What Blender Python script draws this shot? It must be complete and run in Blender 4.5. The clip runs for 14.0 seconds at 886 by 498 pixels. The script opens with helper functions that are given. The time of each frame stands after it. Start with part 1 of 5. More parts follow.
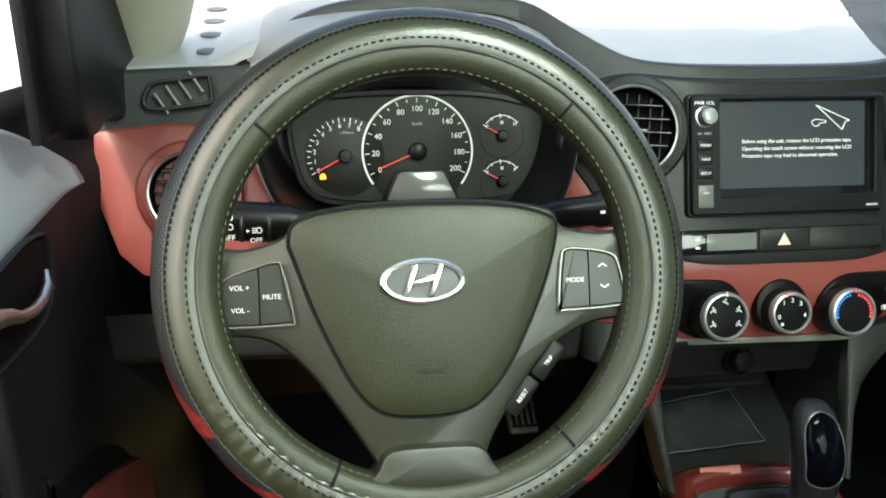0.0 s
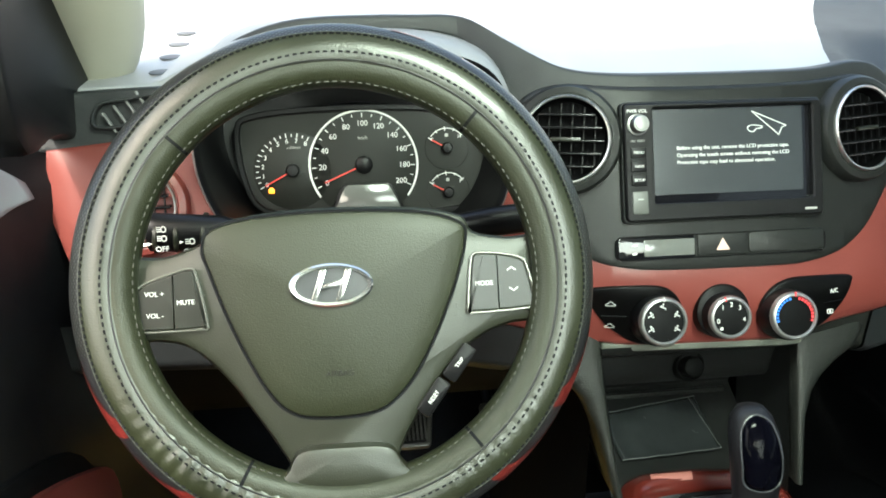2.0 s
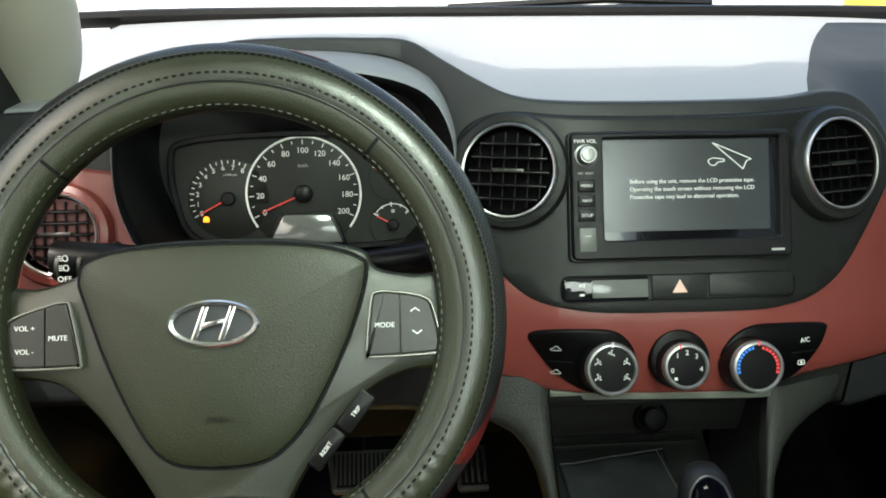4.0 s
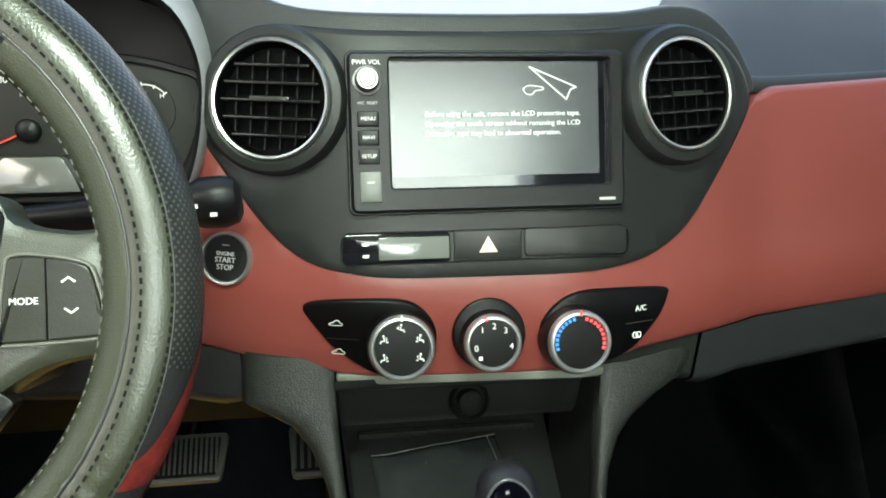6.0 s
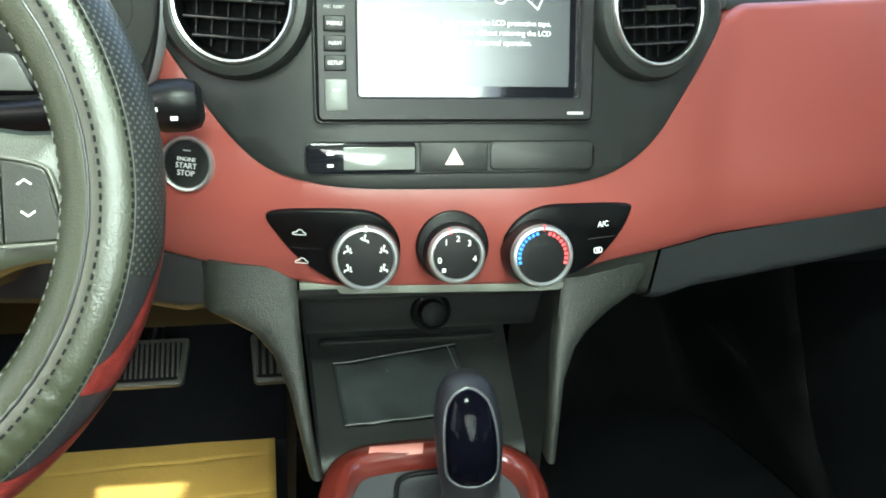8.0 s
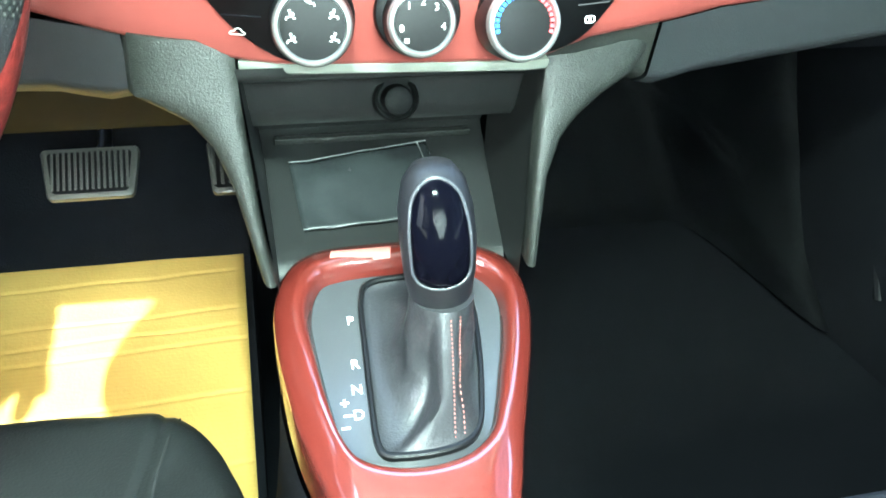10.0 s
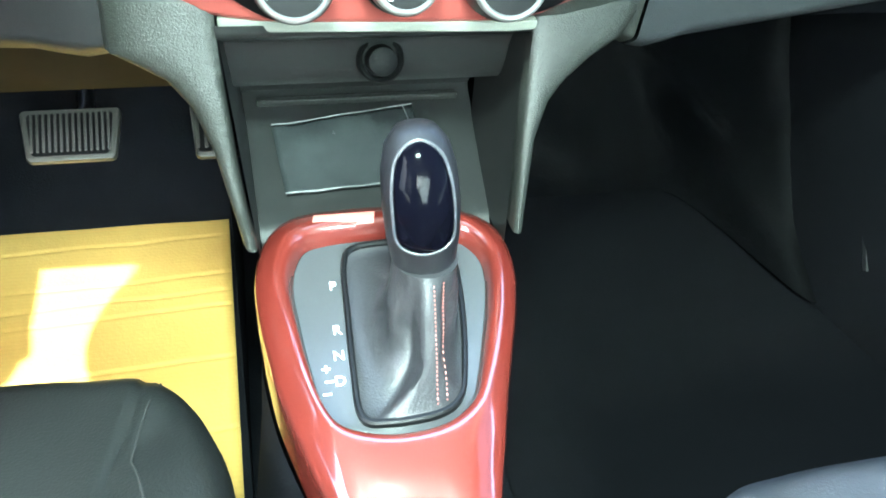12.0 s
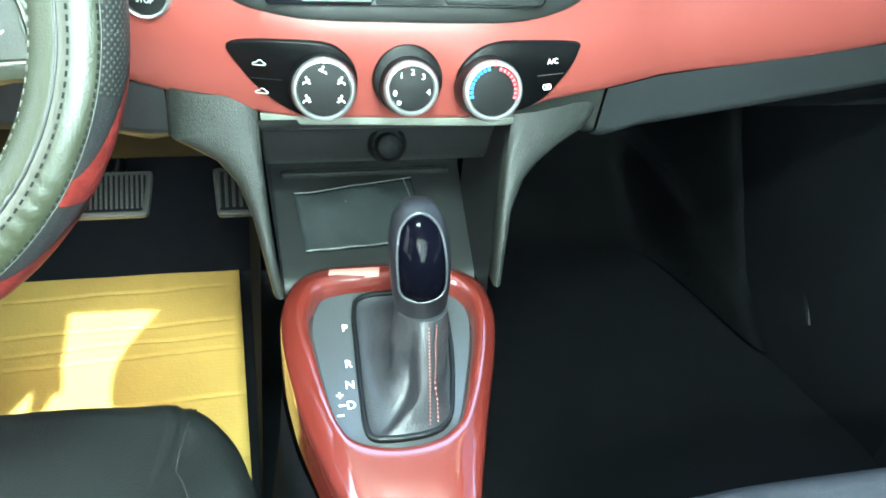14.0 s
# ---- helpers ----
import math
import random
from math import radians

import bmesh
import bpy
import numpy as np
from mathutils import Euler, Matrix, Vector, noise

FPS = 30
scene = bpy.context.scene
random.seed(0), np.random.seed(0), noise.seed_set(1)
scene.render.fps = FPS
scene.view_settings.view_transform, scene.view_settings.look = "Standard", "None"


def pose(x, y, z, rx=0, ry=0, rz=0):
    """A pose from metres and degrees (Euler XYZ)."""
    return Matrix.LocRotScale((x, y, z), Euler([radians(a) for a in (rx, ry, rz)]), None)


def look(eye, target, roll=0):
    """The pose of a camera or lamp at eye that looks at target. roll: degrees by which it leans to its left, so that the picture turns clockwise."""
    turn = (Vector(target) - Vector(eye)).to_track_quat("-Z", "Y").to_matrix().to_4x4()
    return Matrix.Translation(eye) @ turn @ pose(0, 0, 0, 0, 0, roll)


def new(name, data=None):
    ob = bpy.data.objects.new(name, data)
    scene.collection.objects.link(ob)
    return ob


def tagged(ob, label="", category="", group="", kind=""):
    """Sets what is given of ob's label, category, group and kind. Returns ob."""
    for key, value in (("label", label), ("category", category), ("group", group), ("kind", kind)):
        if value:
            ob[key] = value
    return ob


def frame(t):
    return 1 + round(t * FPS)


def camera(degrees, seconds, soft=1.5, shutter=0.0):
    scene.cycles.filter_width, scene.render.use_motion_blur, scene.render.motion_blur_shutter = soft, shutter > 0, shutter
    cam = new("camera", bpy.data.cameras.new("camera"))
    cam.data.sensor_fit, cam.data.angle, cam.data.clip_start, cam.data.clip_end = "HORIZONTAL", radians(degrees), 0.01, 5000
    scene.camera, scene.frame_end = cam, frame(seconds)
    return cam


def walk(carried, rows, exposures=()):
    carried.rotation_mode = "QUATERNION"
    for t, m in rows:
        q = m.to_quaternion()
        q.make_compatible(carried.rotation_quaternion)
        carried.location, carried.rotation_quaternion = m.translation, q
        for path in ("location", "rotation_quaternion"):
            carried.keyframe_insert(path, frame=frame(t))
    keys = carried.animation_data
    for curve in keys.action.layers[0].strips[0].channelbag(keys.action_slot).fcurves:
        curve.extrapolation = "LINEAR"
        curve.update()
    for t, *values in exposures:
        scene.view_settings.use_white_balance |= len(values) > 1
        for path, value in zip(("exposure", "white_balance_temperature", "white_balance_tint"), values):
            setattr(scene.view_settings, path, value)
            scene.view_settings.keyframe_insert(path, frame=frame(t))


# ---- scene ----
# camera: seconds, place, yaw, pitch, lean
cam = camera(56.67, 14.0, soft=1.8)
ROWS = [
    (0.0, -0.4087, -0.6204, 0.8251, -9.73, -20.27, -1.14),
    (0.5, -0.3996, -0.6212, 0.8254, -8.89, -20.09, -0.60),
    (1.0, -0.3799, -0.6280, 0.8277, -8.14, -19.41, 0.07),
    (1.5, -0.3593, -0.6385, 0.8272, -7.42, -19.26, 0.46),
    (2.0, -0.3305, -0.6511, 0.8208, -7.18, -18.77, 0.54),
    (2.2, -0.3240, -0.6551, 0.8185, -6.62, -18.49, 0.68),
    (4.3, -0.2080, -0.6038, 0.8062, -4.13, -15.90, 0.24),
    (4.5, -0.1862, -0.5956, 0.7997, -5.12, -15.48, -0.00),
    (5.0, -0.1504, -0.5687, 0.7903, -6.78, -16.77, -0.38),
    (5.5, -0.1250, -0.5296, 0.7759, -7.99, -18.33, -0.54),
    (6.0, -0.1093, -0.5014, 0.7667, -8.96, -19.45, -0.92),
    (6.5, -0.1135, -0.5127, 0.7736, -9.46, -19.41, -1.70),
    (7.0, -0.1132, -0.5128, 0.7731, -9.95, -19.64, -1.99),
    (7.5, -0.1140, -0.5063, 0.7699, -11.49, -22.26, -3.10),
    (8.0, -0.1108, -0.5003, 0.7666, -12.06, -25.51, -3.44),
    (8.5, -0.1039, -0.4871, 0.7552, -12.09, -28.38, -3.05),
    (9.0, -0.0962, -0.4731, 0.7380, -12.64, -32.39, -2.57),
    (9.2, -0.0936, -0.4660, 0.7296, -13.24, -33.87, -2.69),
    (11.3, -0.0836, -0.4471, 0.7005, -14.91, -39.19, -4.70),
    (11.5, -0.0823, -0.4465, 0.7006, -14.95, -39.39, -4.69),
    (12.0, -0.0832, -0.4483, 0.7009, -15.46, -39.55, -5.17),
    (12.5, -0.0850, -0.4547, 0.7079, -15.65, -39.62, -5.44),
    (13.0, -0.0878, -0.4635, 0.7174, -15.83, -39.55, -5.64),
    (13.5, -0.1003, -0.4889, 0.7423, -16.34, -38.44, -6.45),
    (14.0, -0.1123, -0.5360, 0.7745, -16.14, -35.86, -6.43),
]
walk(cam, [(t, pose(x, y, z, 90 + pitch, 0, yaw) @ pose(0, 0, 0, 0, 0, -lean)) for t, x, y, z, yaw, pitch, lean in ROWS],
     [(0.0, 1.6, 6200, 7), (2.2, 2.0, 6200, 6), (4.3, 1.1, 6200, 7), (4.6, 1.2, 6200, 7), (5.2, 1.75, 6250, 7), (6.5, 2.0, 6250, 7), (7.5, 2.3, 6150, 5), (8.0, 2.6, 5950, 3), (8.5, 3.5, 5600, 0), (9.0, 3.9, 5450, -2), (12.5, 4.2, 5350, 0), (14.0, 3.7, 5300, -3)])

# ---- light ----
world = bpy.data.worlds.new("sky")
scene.world = world
world.use_nodes = True
wn = world.node_tree
sky = wn.nodes.new("ShaderNodeTexSky")
sky.sky_type, sky.sun_disc = "NISHITA", False
SUN_FROM = Vector((-0.36, -0.70, 1.0)).normalized()
sky.sun_elevation = math.asin(SUN_FROM.z)
sky.sun_rotation = math.atan2(SUN_FROM.x, SUN_FROM.y)
sky.air_density, sky.dust_density = 1.5, 6.0
wn.links.new(sky.outputs["Color"], wn.nodes["Background"].inputs["Color"])
wn.nodes["Background"].inputs["Strength"].default_value = 0.15
sun = new("sun", bpy.data.lights.new("sun", "SUN"))
sun.data.energy, sun.data.angle, sun.data.color = 1.75, radians(0.8), (1.0, 0.94, 0.84)
sun.matrix_world = look((0, 0, 0), tuple(-SUN_FROM))
sun.location = (-2, -4, 6)
# Fill lamp added on the unseen headliner for light carried with the camera.
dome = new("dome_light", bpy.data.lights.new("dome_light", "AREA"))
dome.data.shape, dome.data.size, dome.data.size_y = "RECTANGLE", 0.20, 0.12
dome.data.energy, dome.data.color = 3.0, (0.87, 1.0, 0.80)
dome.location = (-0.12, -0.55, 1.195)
# daylight that comes in through the rear window
rear = new("rear_daylight", bpy.data.lights.new("rear_daylight", "AREA"))
rear.data.shape, rear.data.size, rear.data.size_y = "RECTANGLE", 0.72, 0.56
rear.data.energy, rear.data.color = 3.6, (0.92, 1.0, 0.84)
rear.matrix_world = look((0, -1.355, 1.02), (0, -0.355, 0.15))


# ---- materials ----
def mat(name, color, rough=0.5, metal=0.0, vary=0.12, scale=60.0, bump=0.15, grain=900.0, coat=0.0, emit=0.0, sheen=0.0, spec=0.5):
    m = bpy.data.materials.new(name)
    m.use_nodes = True
    nt = m.node_tree
    b = nt.nodes["Principled BSDF"]
    b.inputs["Roughness"].default_value, b.inputs["Metallic"].default_value = rough, metal
    b.inputs["Coat Weight"].default_value = coat
    b.inputs["Coat Roughness"].default_value = 0.08
    b.inputs["Sheen Weight"].default_value = sheen
    b.inputs["Specular IOR Level"].default_value = spec
    tc = nt.nodes.new("ShaderNodeTexCoord")
    big = nt.nodes.new("ShaderNodeTexNoise")
    big.inputs["Scale"].default_value, big.inputs["Detail"].default_value = scale / 6, 5
    nt.links.new(tc.outputs["Object"], big.inputs["Vector"])
    ramp = nt.nodes.new("ShaderNodeMix")
    ramp.data_type = "RGBA"
    c = Vector(color)
    ramp.inputs["A"].default_value = (*(c * (1 - vary)), 1)
    ramp.inputs["B"].default_value = (*(c * (1 + vary)), 1)
    nt.links.new(big.outputs["Fac"], ramp.inputs["Factor"])
    nt.links.new(ramp.outputs["Result"], b.inputs["Base Color"])
    if bump > 0:
        fine = nt.nodes.new("ShaderNodeTexNoise")
        fine.inputs["Scale"].default_value, fine.inputs["Detail"].default_value = grain, 2
        nt.links.new(tc.outputs["Object"], fine.inputs["Vector"])
        bp = nt.nodes.new("ShaderNodeBump")
        bp.inputs["Strength"].default_value, bp.inputs["Distance"].default_value = bump, 0.0006
        nt.links.new(fine.outputs["Fac"], bp.inputs["Height"])
        nt.links.new(bp.outputs["Normal"], b.inputs["Normal"])
        mr = nt.nodes.new("ShaderNodeMapRange")
        mr.inputs["To Min"].default_value, mr.inputs["To Max"].default_value = max(0.02, rough - 0.08), min(1, rough + 0.08)
        nt.links.new(big.outputs["Fac"], mr.inputs["Value"])
        nt.links.new(mr.outputs["Result"], b.inputs["Roughness"])
    if emit:
        b.inputs["Emission Color"].default_value = (*color, 1)
        b.inputs["Emission Strength"].default_value = emit
    return m


TRAYGREY = mat("tray_plastic", (0.0092, 0.0098, 0.0096), 0.42, bump=0.3, grain=1400, spec=0.3)
FACIA = mat("grey_plastic", (0.0122, 0.0132, 0.0124), 0.38, bump=0.25, grain=1600, spec=0.30)
DASH = mat("dash_skin", (0.022, 0.024, 0.025), 0.45, bump=0.5, grain=1100, spec=0.35)
# Pale base holds the daylight glare; the plastic itself is dark grey.
TOPPAD_LIT = mat("dash_top_lit", (0.34, 0.345, 0.35), 0.45, bump=0.35, grain=1100)
STRUT = mat("grained_plastic", (0.0185, 0.0198, 0.0172), 0.40, vary=0.45, scale=1500, bump=0.8, grain=950, spec=0.33)
RED = mat("red_trim", (0.180, 0.0405, 0.0325), 0.36, vary=0.05, bump=0.08, grain=1500, spec=0.48)
REDGLOSS = mat("red_gloss", (0.100, 0.0140, 0.0095), 0.40, vary=0.04, bump=0.0, coat=1.0, spec=0.15)
REDGLOSS.node_tree.nodes["Principled BSDF"].inputs["Coat IOR"].default_value = 2.1
REDGLOSS.node_tree.nodes["Principled BSDF"].inputs["Coat Roughness"].default_value = 0.10
BLACK = mat("black_plastic", (0.0045, 0.0045, 0.005), 0.38, bump=0.12, spec=0.25)
GLOSS = mat("piano_black", (0.006, 0.006, 0.008), 0.05, bump=0.0, coat=0.5)
CHROME = mat("chrome", (0.74, 0.74, 0.72), 0.30, 1.0, vary=0.03, bump=0.0)
EMBLEM = mat("emblem_chrome", (0.85, 0.85, 0.82), 0.17, 1.0, vary=0.1, bump=0.05)
RINGMETAL = mat("knob_metal", (0.36, 0.36, 0.35), 0.36, 1.0, vary=0.05, bump=0.05)
WHITE = mat("white_ink", (0.8, 0.8, 0.78), 0.5, vary=0.02, bump=0.0)
DIMINK = mat("grey_ink", (0.42, 0.42, 0.4), 0.5, vary=0.02, bump=0.0)
# A slight glow is added to the needle colour.
NEEDLE = mat("red_needle_glow", (0.6, 0.04, 0.025), 0.4, vary=0.02, bump=0.0, emit=0.06)
AMBER = mat("amber_light", (1.0, 0.26, 0.01), 0.4, vary=0.02, bump=0.0, emit=1.2)
DIAL = mat("gauge_face", (0.0078, 0.0088, 0.0064), 0.5, bump=0.1, spec=0.3)
# Grey partly stands for a reflection; the displays themselves are dark.
LCDGREY = mat("lcd_glare_grey", (0.14, 0.145, 0.135), 0.14, vary=0.1, scale=20, bump=0.0, spec=0.8)
# Greenish light is put into the olive of LEATHER, HUB, SPOKE and BUTTON.
LEATHER = mat("cover_leather", (0.0185, 0.0215, 0.0095), 0.33, vary=0.3, scale=120, bump=0.3, grain=700, spec=0.85)
HUB = mat("hub_vinyl", (0.0225, 0.0255, 0.0125), 0.42, bump=0.4, grain=1000, spec=0.42)
SPOKE = mat("spoke_plastic", (0.0195, 0.0220, 0.0125), 0.38, bump=0.3, grain=1300, spec=0.65)
BUTTON = mat("button_plastic", (0.0115, 0.0128, 0.0080), 0.34, bump=0.15, spec=0.55)
RUBBER = mat("black_rubber", (0.0032, 0.0034, 0.0034), 0.6, bump=0.2, spec=0.08)
THREAD = mat("thread", (0.007, 0.0072, 0.0085), 0.9, bump=0.0, spec=0.2)
PALETHREAD = mat("pale_thread", (0.065, 0.063, 0.056), 0.7, bump=0.0)
REDTHREAD = mat("red_thread", (0.36, 0.13, 0.11), 0.7, bump=0.0)
BOOT = mat("boot_leather", (0.016, 0.016, 0.017), 0.36, vary=0.15, bump=0.5, grain=600)
GREYPLATE = mat("gear_plate", (0.045, 0.047, 0.050), 0.24, bump=0.12, grain=1500)
SEAT = mat("seat_leather", (0.012, 0.0135, 0.013), 0.42, vary=0.15, bump=0.6, grain=500)
PASSEAT = mat("passenger_leather", (0.036, 0.038, 0.045), 0.42, vary=0.15, bump=0.6, grain=500)
CARPET = mat("carpet", (0.0060, 0.0066, 0.0084), 0.95, vary=0.35, scale=200, bump=1.0, grain=500, spec=0.05)
MATTE = mat("rubber_mat", (0.0028, 0.0031, 0.0038), 0.85, vary=0.3, bump=0.6, grain=300, spec=0.06)
BROWN = mat("knee_plastic", (0.0085, 0.0072, 0.0056), 0.7, bump=0.6, grain=800, spec=0.08)
BEIGE = mat("pillar_trim", (0.42, 0.41, 0.33), 0.6, bump=0.4, grain=900)
HEADLINER = mat("headliner", (0.26, 0.255, 0.235), 0.9, bump=0.6, grain=600)
DOORSKIN = mat("door_skin", (0.0062, 0.0066, 0.0078), 0.50, bump=0.5, grain=900, spec=0.2)
# Window light is put into this grey; the door plastic is dark.
DOORTOP_LIT = mat("door_upper_lit", (0.2, 0.215, 0.24), 0.38, bump=0.3, grain=900)
PEDALMETAL = mat("pedal_rubber", (0.045, 0.045, 0.039), 0.4, vary=0.25, scale=200, bump=0.5)
PLASTICFILM = mat("clear_film", (0.021, 0.0235, 0.0245), 0.25, vary=0.45, scale=160, bump=0.6, grain=60, spec=0.35)
GROUND = mat("pale_concrete", (0.62, 0.61, 0.58), 0.9, vary=0.2, scale=3, bump=0.6, grain=30)
OUTWALL = mat("white_render", (0.75, 0.75, 0.73), 0.9, vary=0.06, scale=2, bump=0.3, grain=40)
YELLOW = mat("yellow_paint", (0.75, 0.55, 0.05), 0.5)
REDLEATHER = mat("red_insert", (0.125, 0.0145, 0.0115), 0.40, vary=0.9, scale=900, bump=1.0, grain=200, spec=0.4)
# The blue and red inks carry a slight added glow.
BLUEINK = mat("blue_ink_glow", (0.03, 0.2, 0.75), 0.5, bump=0.0, emit=0.1)
REDINK = mat("red_ink_glow", (0.8, 0.05, 0.06), 0.5, bump=0.0, emit=0.1)
PINKINK = mat("hazard_ink", (0.75, 0.5, 0.42), 0.5, bump=0.0)
PALEPINK = mat("pale_sticker", (0.40, 0.155, 0.13), 0.35, bump=0.0)


def card_material():
    m = mat("cardboard", (0.56, 0.37, 0.085), 0.8, vary=0.22, scale=70, bump=0.5, grain=250)
    nt = m.node_tree
    b = nt.nodes["Principled BSDF"]
    tc = nt.nodes.new("ShaderNodeTexCoord")
    wave = nt.nodes.new("ShaderNodeTexWave")
    wave.bands_direction = "Y"
    wave.inputs["Scale"].default_value, wave.inputs["Distortion"].default_value = 52, 1.0
    nt.links.new(tc.outputs["Object"], wave.inputs["Vector"])
    mix = nt.nodes.new("ShaderNodeMix")
    mix.data_type, mix.blend_type = "RGBA", "MULTIPLY"
    mix.inputs["Factor"].default_value = 0.04
    nt.links.new(b.inputs["Base Color"].links[0].from_socket, mix.inputs["A"])
    nt.links.new(wave.outputs["Color"], mix.inputs["B"])
    nt.links.new(mix.outputs["Result"], b.inputs["Base Color"])
    return m


CARD = card_material()


def perforated_material():
    m = mat("perforated_leather", (0.0105, 0.0112, 0.0108), 0.36, bump=0.0, spec=0.5)
    nt = m.node_tree
    b = nt.nodes["Principled BSDF"]
    uv = nt.nodes.new("ShaderNodeUVMap")
    turn = nt.nodes.new("ShaderNodeMapping")
    turn.inputs["Rotation"].default_value = (0, 0, radians(45))
    nt.links.new(uv.outputs["UV"], turn.inputs["Vector"])
    v = nt.nodes.new("ShaderNodeTexVoronoi")
    v.inputs["Scale"].default_value, v.inputs["Randomness"].default_value = 380, 0.0
    nt.links.new(turn.outputs["Vector"], v.inputs["Vector"])
    lt = nt.nodes.new("ShaderNodeMath")
    lt.operation = "LESS_THAN"
    lt.inputs[1].default_value = 0.25
    nt.links.new(v.outputs["Distance"], lt.inputs[0])
    mix = nt.nodes.new("ShaderNodeMix")
    mix.data_type = "RGBA"
    nt.links.new(lt.outputs[0], mix.inputs["Factor"])
    nt.links.new(b.inputs["Base Color"].links[0].from_socket, mix.inputs["A"])
    # Pale dot colour stands for glints on the perforations.
    mix.inputs["B"].default_value = (0.055, 0.056, 0.05, 1)
    nt.links.new(mix.outputs["Result"], b.inputs["Base Color"])
    bp = nt.nodes.new("ShaderNodeBump")
    bp.inputs["Strength"].default_value, bp.inputs["Distance"].default_value = 0.6, 0.0005
    nt.links.new(v.outputs["Distance"], bp.inputs["Height"])
    nt.links.new(bp.outputs["Normal"], b.inputs["Normal"])
    return m


PERF = perforated_material()


def glass_material(name, tint=(1, 1, 1)):
    m = bpy.data.materials.new(name)
    m.use_nodes = True
    b = m.node_tree.nodes["Principled BSDF"]
    b.inputs["Base Color"].default_value = (*tint, 1)
    b.inputs["Transmission Weight"].default_value, b.inputs["Roughness"].default_value, b.inputs["IOR"].default_value = 1, 0.0, 1.02
    return m


GLASS = glass_material("window_glass", (0.97, 1, 0.98))


# ---- shape tools ----
def finish(ob, smooth=40):
    if smooth:
        ob.data.polygons.foreach_set("use_smooth", [True] * len(ob.data.polygons))
        ob.data.set_sharp_from_angle(angle=radians(smooth))


def part(name, bm, material, parent=None, label="", m=None, smooth=40):
    """One mesh object; its own pose m is in its parent's frame."""
    bmesh.ops.recalc_face_normals(bm, faces=bm.faces)
    me = bpy.data.meshes.new(name)
    bm.to_mesh(me)
    bm.free()
    me.materials.append(material)
    ob = new(name, me)
    if parent:
        ob.parent = parent
    if m is not None:
        ob.matrix_basis = m
    finish(ob, smooth)
    return tagged(ob, label)


def thing(name, label, category, m=None, group="", kind=""):
    ob = new(name)
    ob.empty_display_size = 0.02
    if m is not None:
        ob.matrix_basis = m
    return tagged(ob, label, category, group, kind)


def spline(pts, per=6, closed=True):
    """A smooth line through a few points."""
    P = [Vector(p) for p in pts]
    n, out = len(P), []
    for i in range(n if closed else n - 1):
        if closed:
            a, b, c, d = P[i - 1], P[i], P[(i + 1) % n], P[(i + 2) % n]
        else:
            a, b, c, d = P[max(i - 1, 0)], P[i], P[i + 1], P[min(i + 2, n - 1)]
        for k in range(per):
            t = k / per
            out.append(0.5 * ((2 * b) + (c - a) * t + (2 * a - 5 * b + 4 * c - d) * t * t + (3 * b - a - 3 * c + d) * t ** 3))
    if not closed:
        out.append(P[-1])
    return out


def rrect(w, h, r, n=5, cx=0.0, cy=0.0):
    r = min(r, w / 2, h / 2)
    out = []
    for sx, sy, a0 in ((1, 1, 0), (-1, 1, 90), (-1, -1, 180), (1, -1, 270)):
        for k in range(n + 1):
            a = radians(a0 + 90 * k / n)
            out.append(Vector((cx + sx * (w / 2 - r) + r * math.cos(a), cy + sy * (h / 2 - r) + r * math.sin(a))))
    return out


def circle(r, n=32, cx=0.0, cy=0.0, sy=1.0):
    return [Vector((cx + r * math.cos(2 * math.pi * k / n), cy + sy * r * math.sin(2 * math.pi * k / n))) for k in range(n)]


def area2(o):
    return sum(a.x * b.y - b.x * a.y for a, b in zip(o, o[1:] + o[:1]))


def inset(o, d):
    n, out, s = len(o), [], 1 if area2(o) > 0 else -1
    for i in range(n):
        t = (o[(i + 1) % n] - o[i - 1])
        if t.length < 1e-9:
            out.append(o[i].copy())
            continue
        t.normalize()
        out.append(o[i] + Vector((-t.y, t.x)) * d * s)
    return out


def skin(bm, loops, cap_first=False, cap_last=False):
    rings = [[bm.verts.new(p) for p in loop] for loop in loops]
    n = len(rings[0])
    for a, b in zip(rings, rings[1:]):
        for i in range(n):
            bm.faces.new((a[i], a[(i + 1) % n], b[(i + 1) % n], b[i]))
    if cap_first:
        bm.faces.new(rings[0][::-1])
    if cap_last:
        bm.faces.new(rings[-1])
    return bm


def at_z(o, z):
    return [Vector((p.x, p.y, z)) for p in o]


def plate(o, z0, z1, bevel=0.0, bm=None, dome=0.0):
    """A slab with the outline o from z0 up to z1, its upper edge rounded; dome: an extra swell of the face."""
    bm = bm or bmesh.new()
    loops = [at_z(o, z0)]
    if bevel:
        loops += [at_z(o, z1 - bevel), at_z(inset(o, bevel * 0.3), z1 - bevel * 0.3), at_z(inset(o, bevel), z1)]
    else:
        loops += [at_z(o, z1)]
    if dome:
        c = sum(o, Vector((0, 0))) / len(o)
        last = inset(o, bevel)
        for k in (0.85, 0.65, 0.4, 0.15):
            loops.append([Vector((c.x + (p.x - c.x) * k, c.y + (p.y - c.y) * k, z1 + dome * (1 - k * k))) for p in last])
    return skin(bm, loops, True, True)


def frame_plate(o, i, z0, z1, bevel=0.001, bm=None):
    """A ring-shaped slab between two outlines of equally many points."""
    bm = bm or bmesh.new()
    return skin(bm, [at_z(o, z0), at_z(o, z1 - bevel), at_z(inset(o, bevel), z1), at_z(inset(i, -bevel), z1), at_z(i, z1 - bevel), at_z(i, z0), at_z(o, z0)])


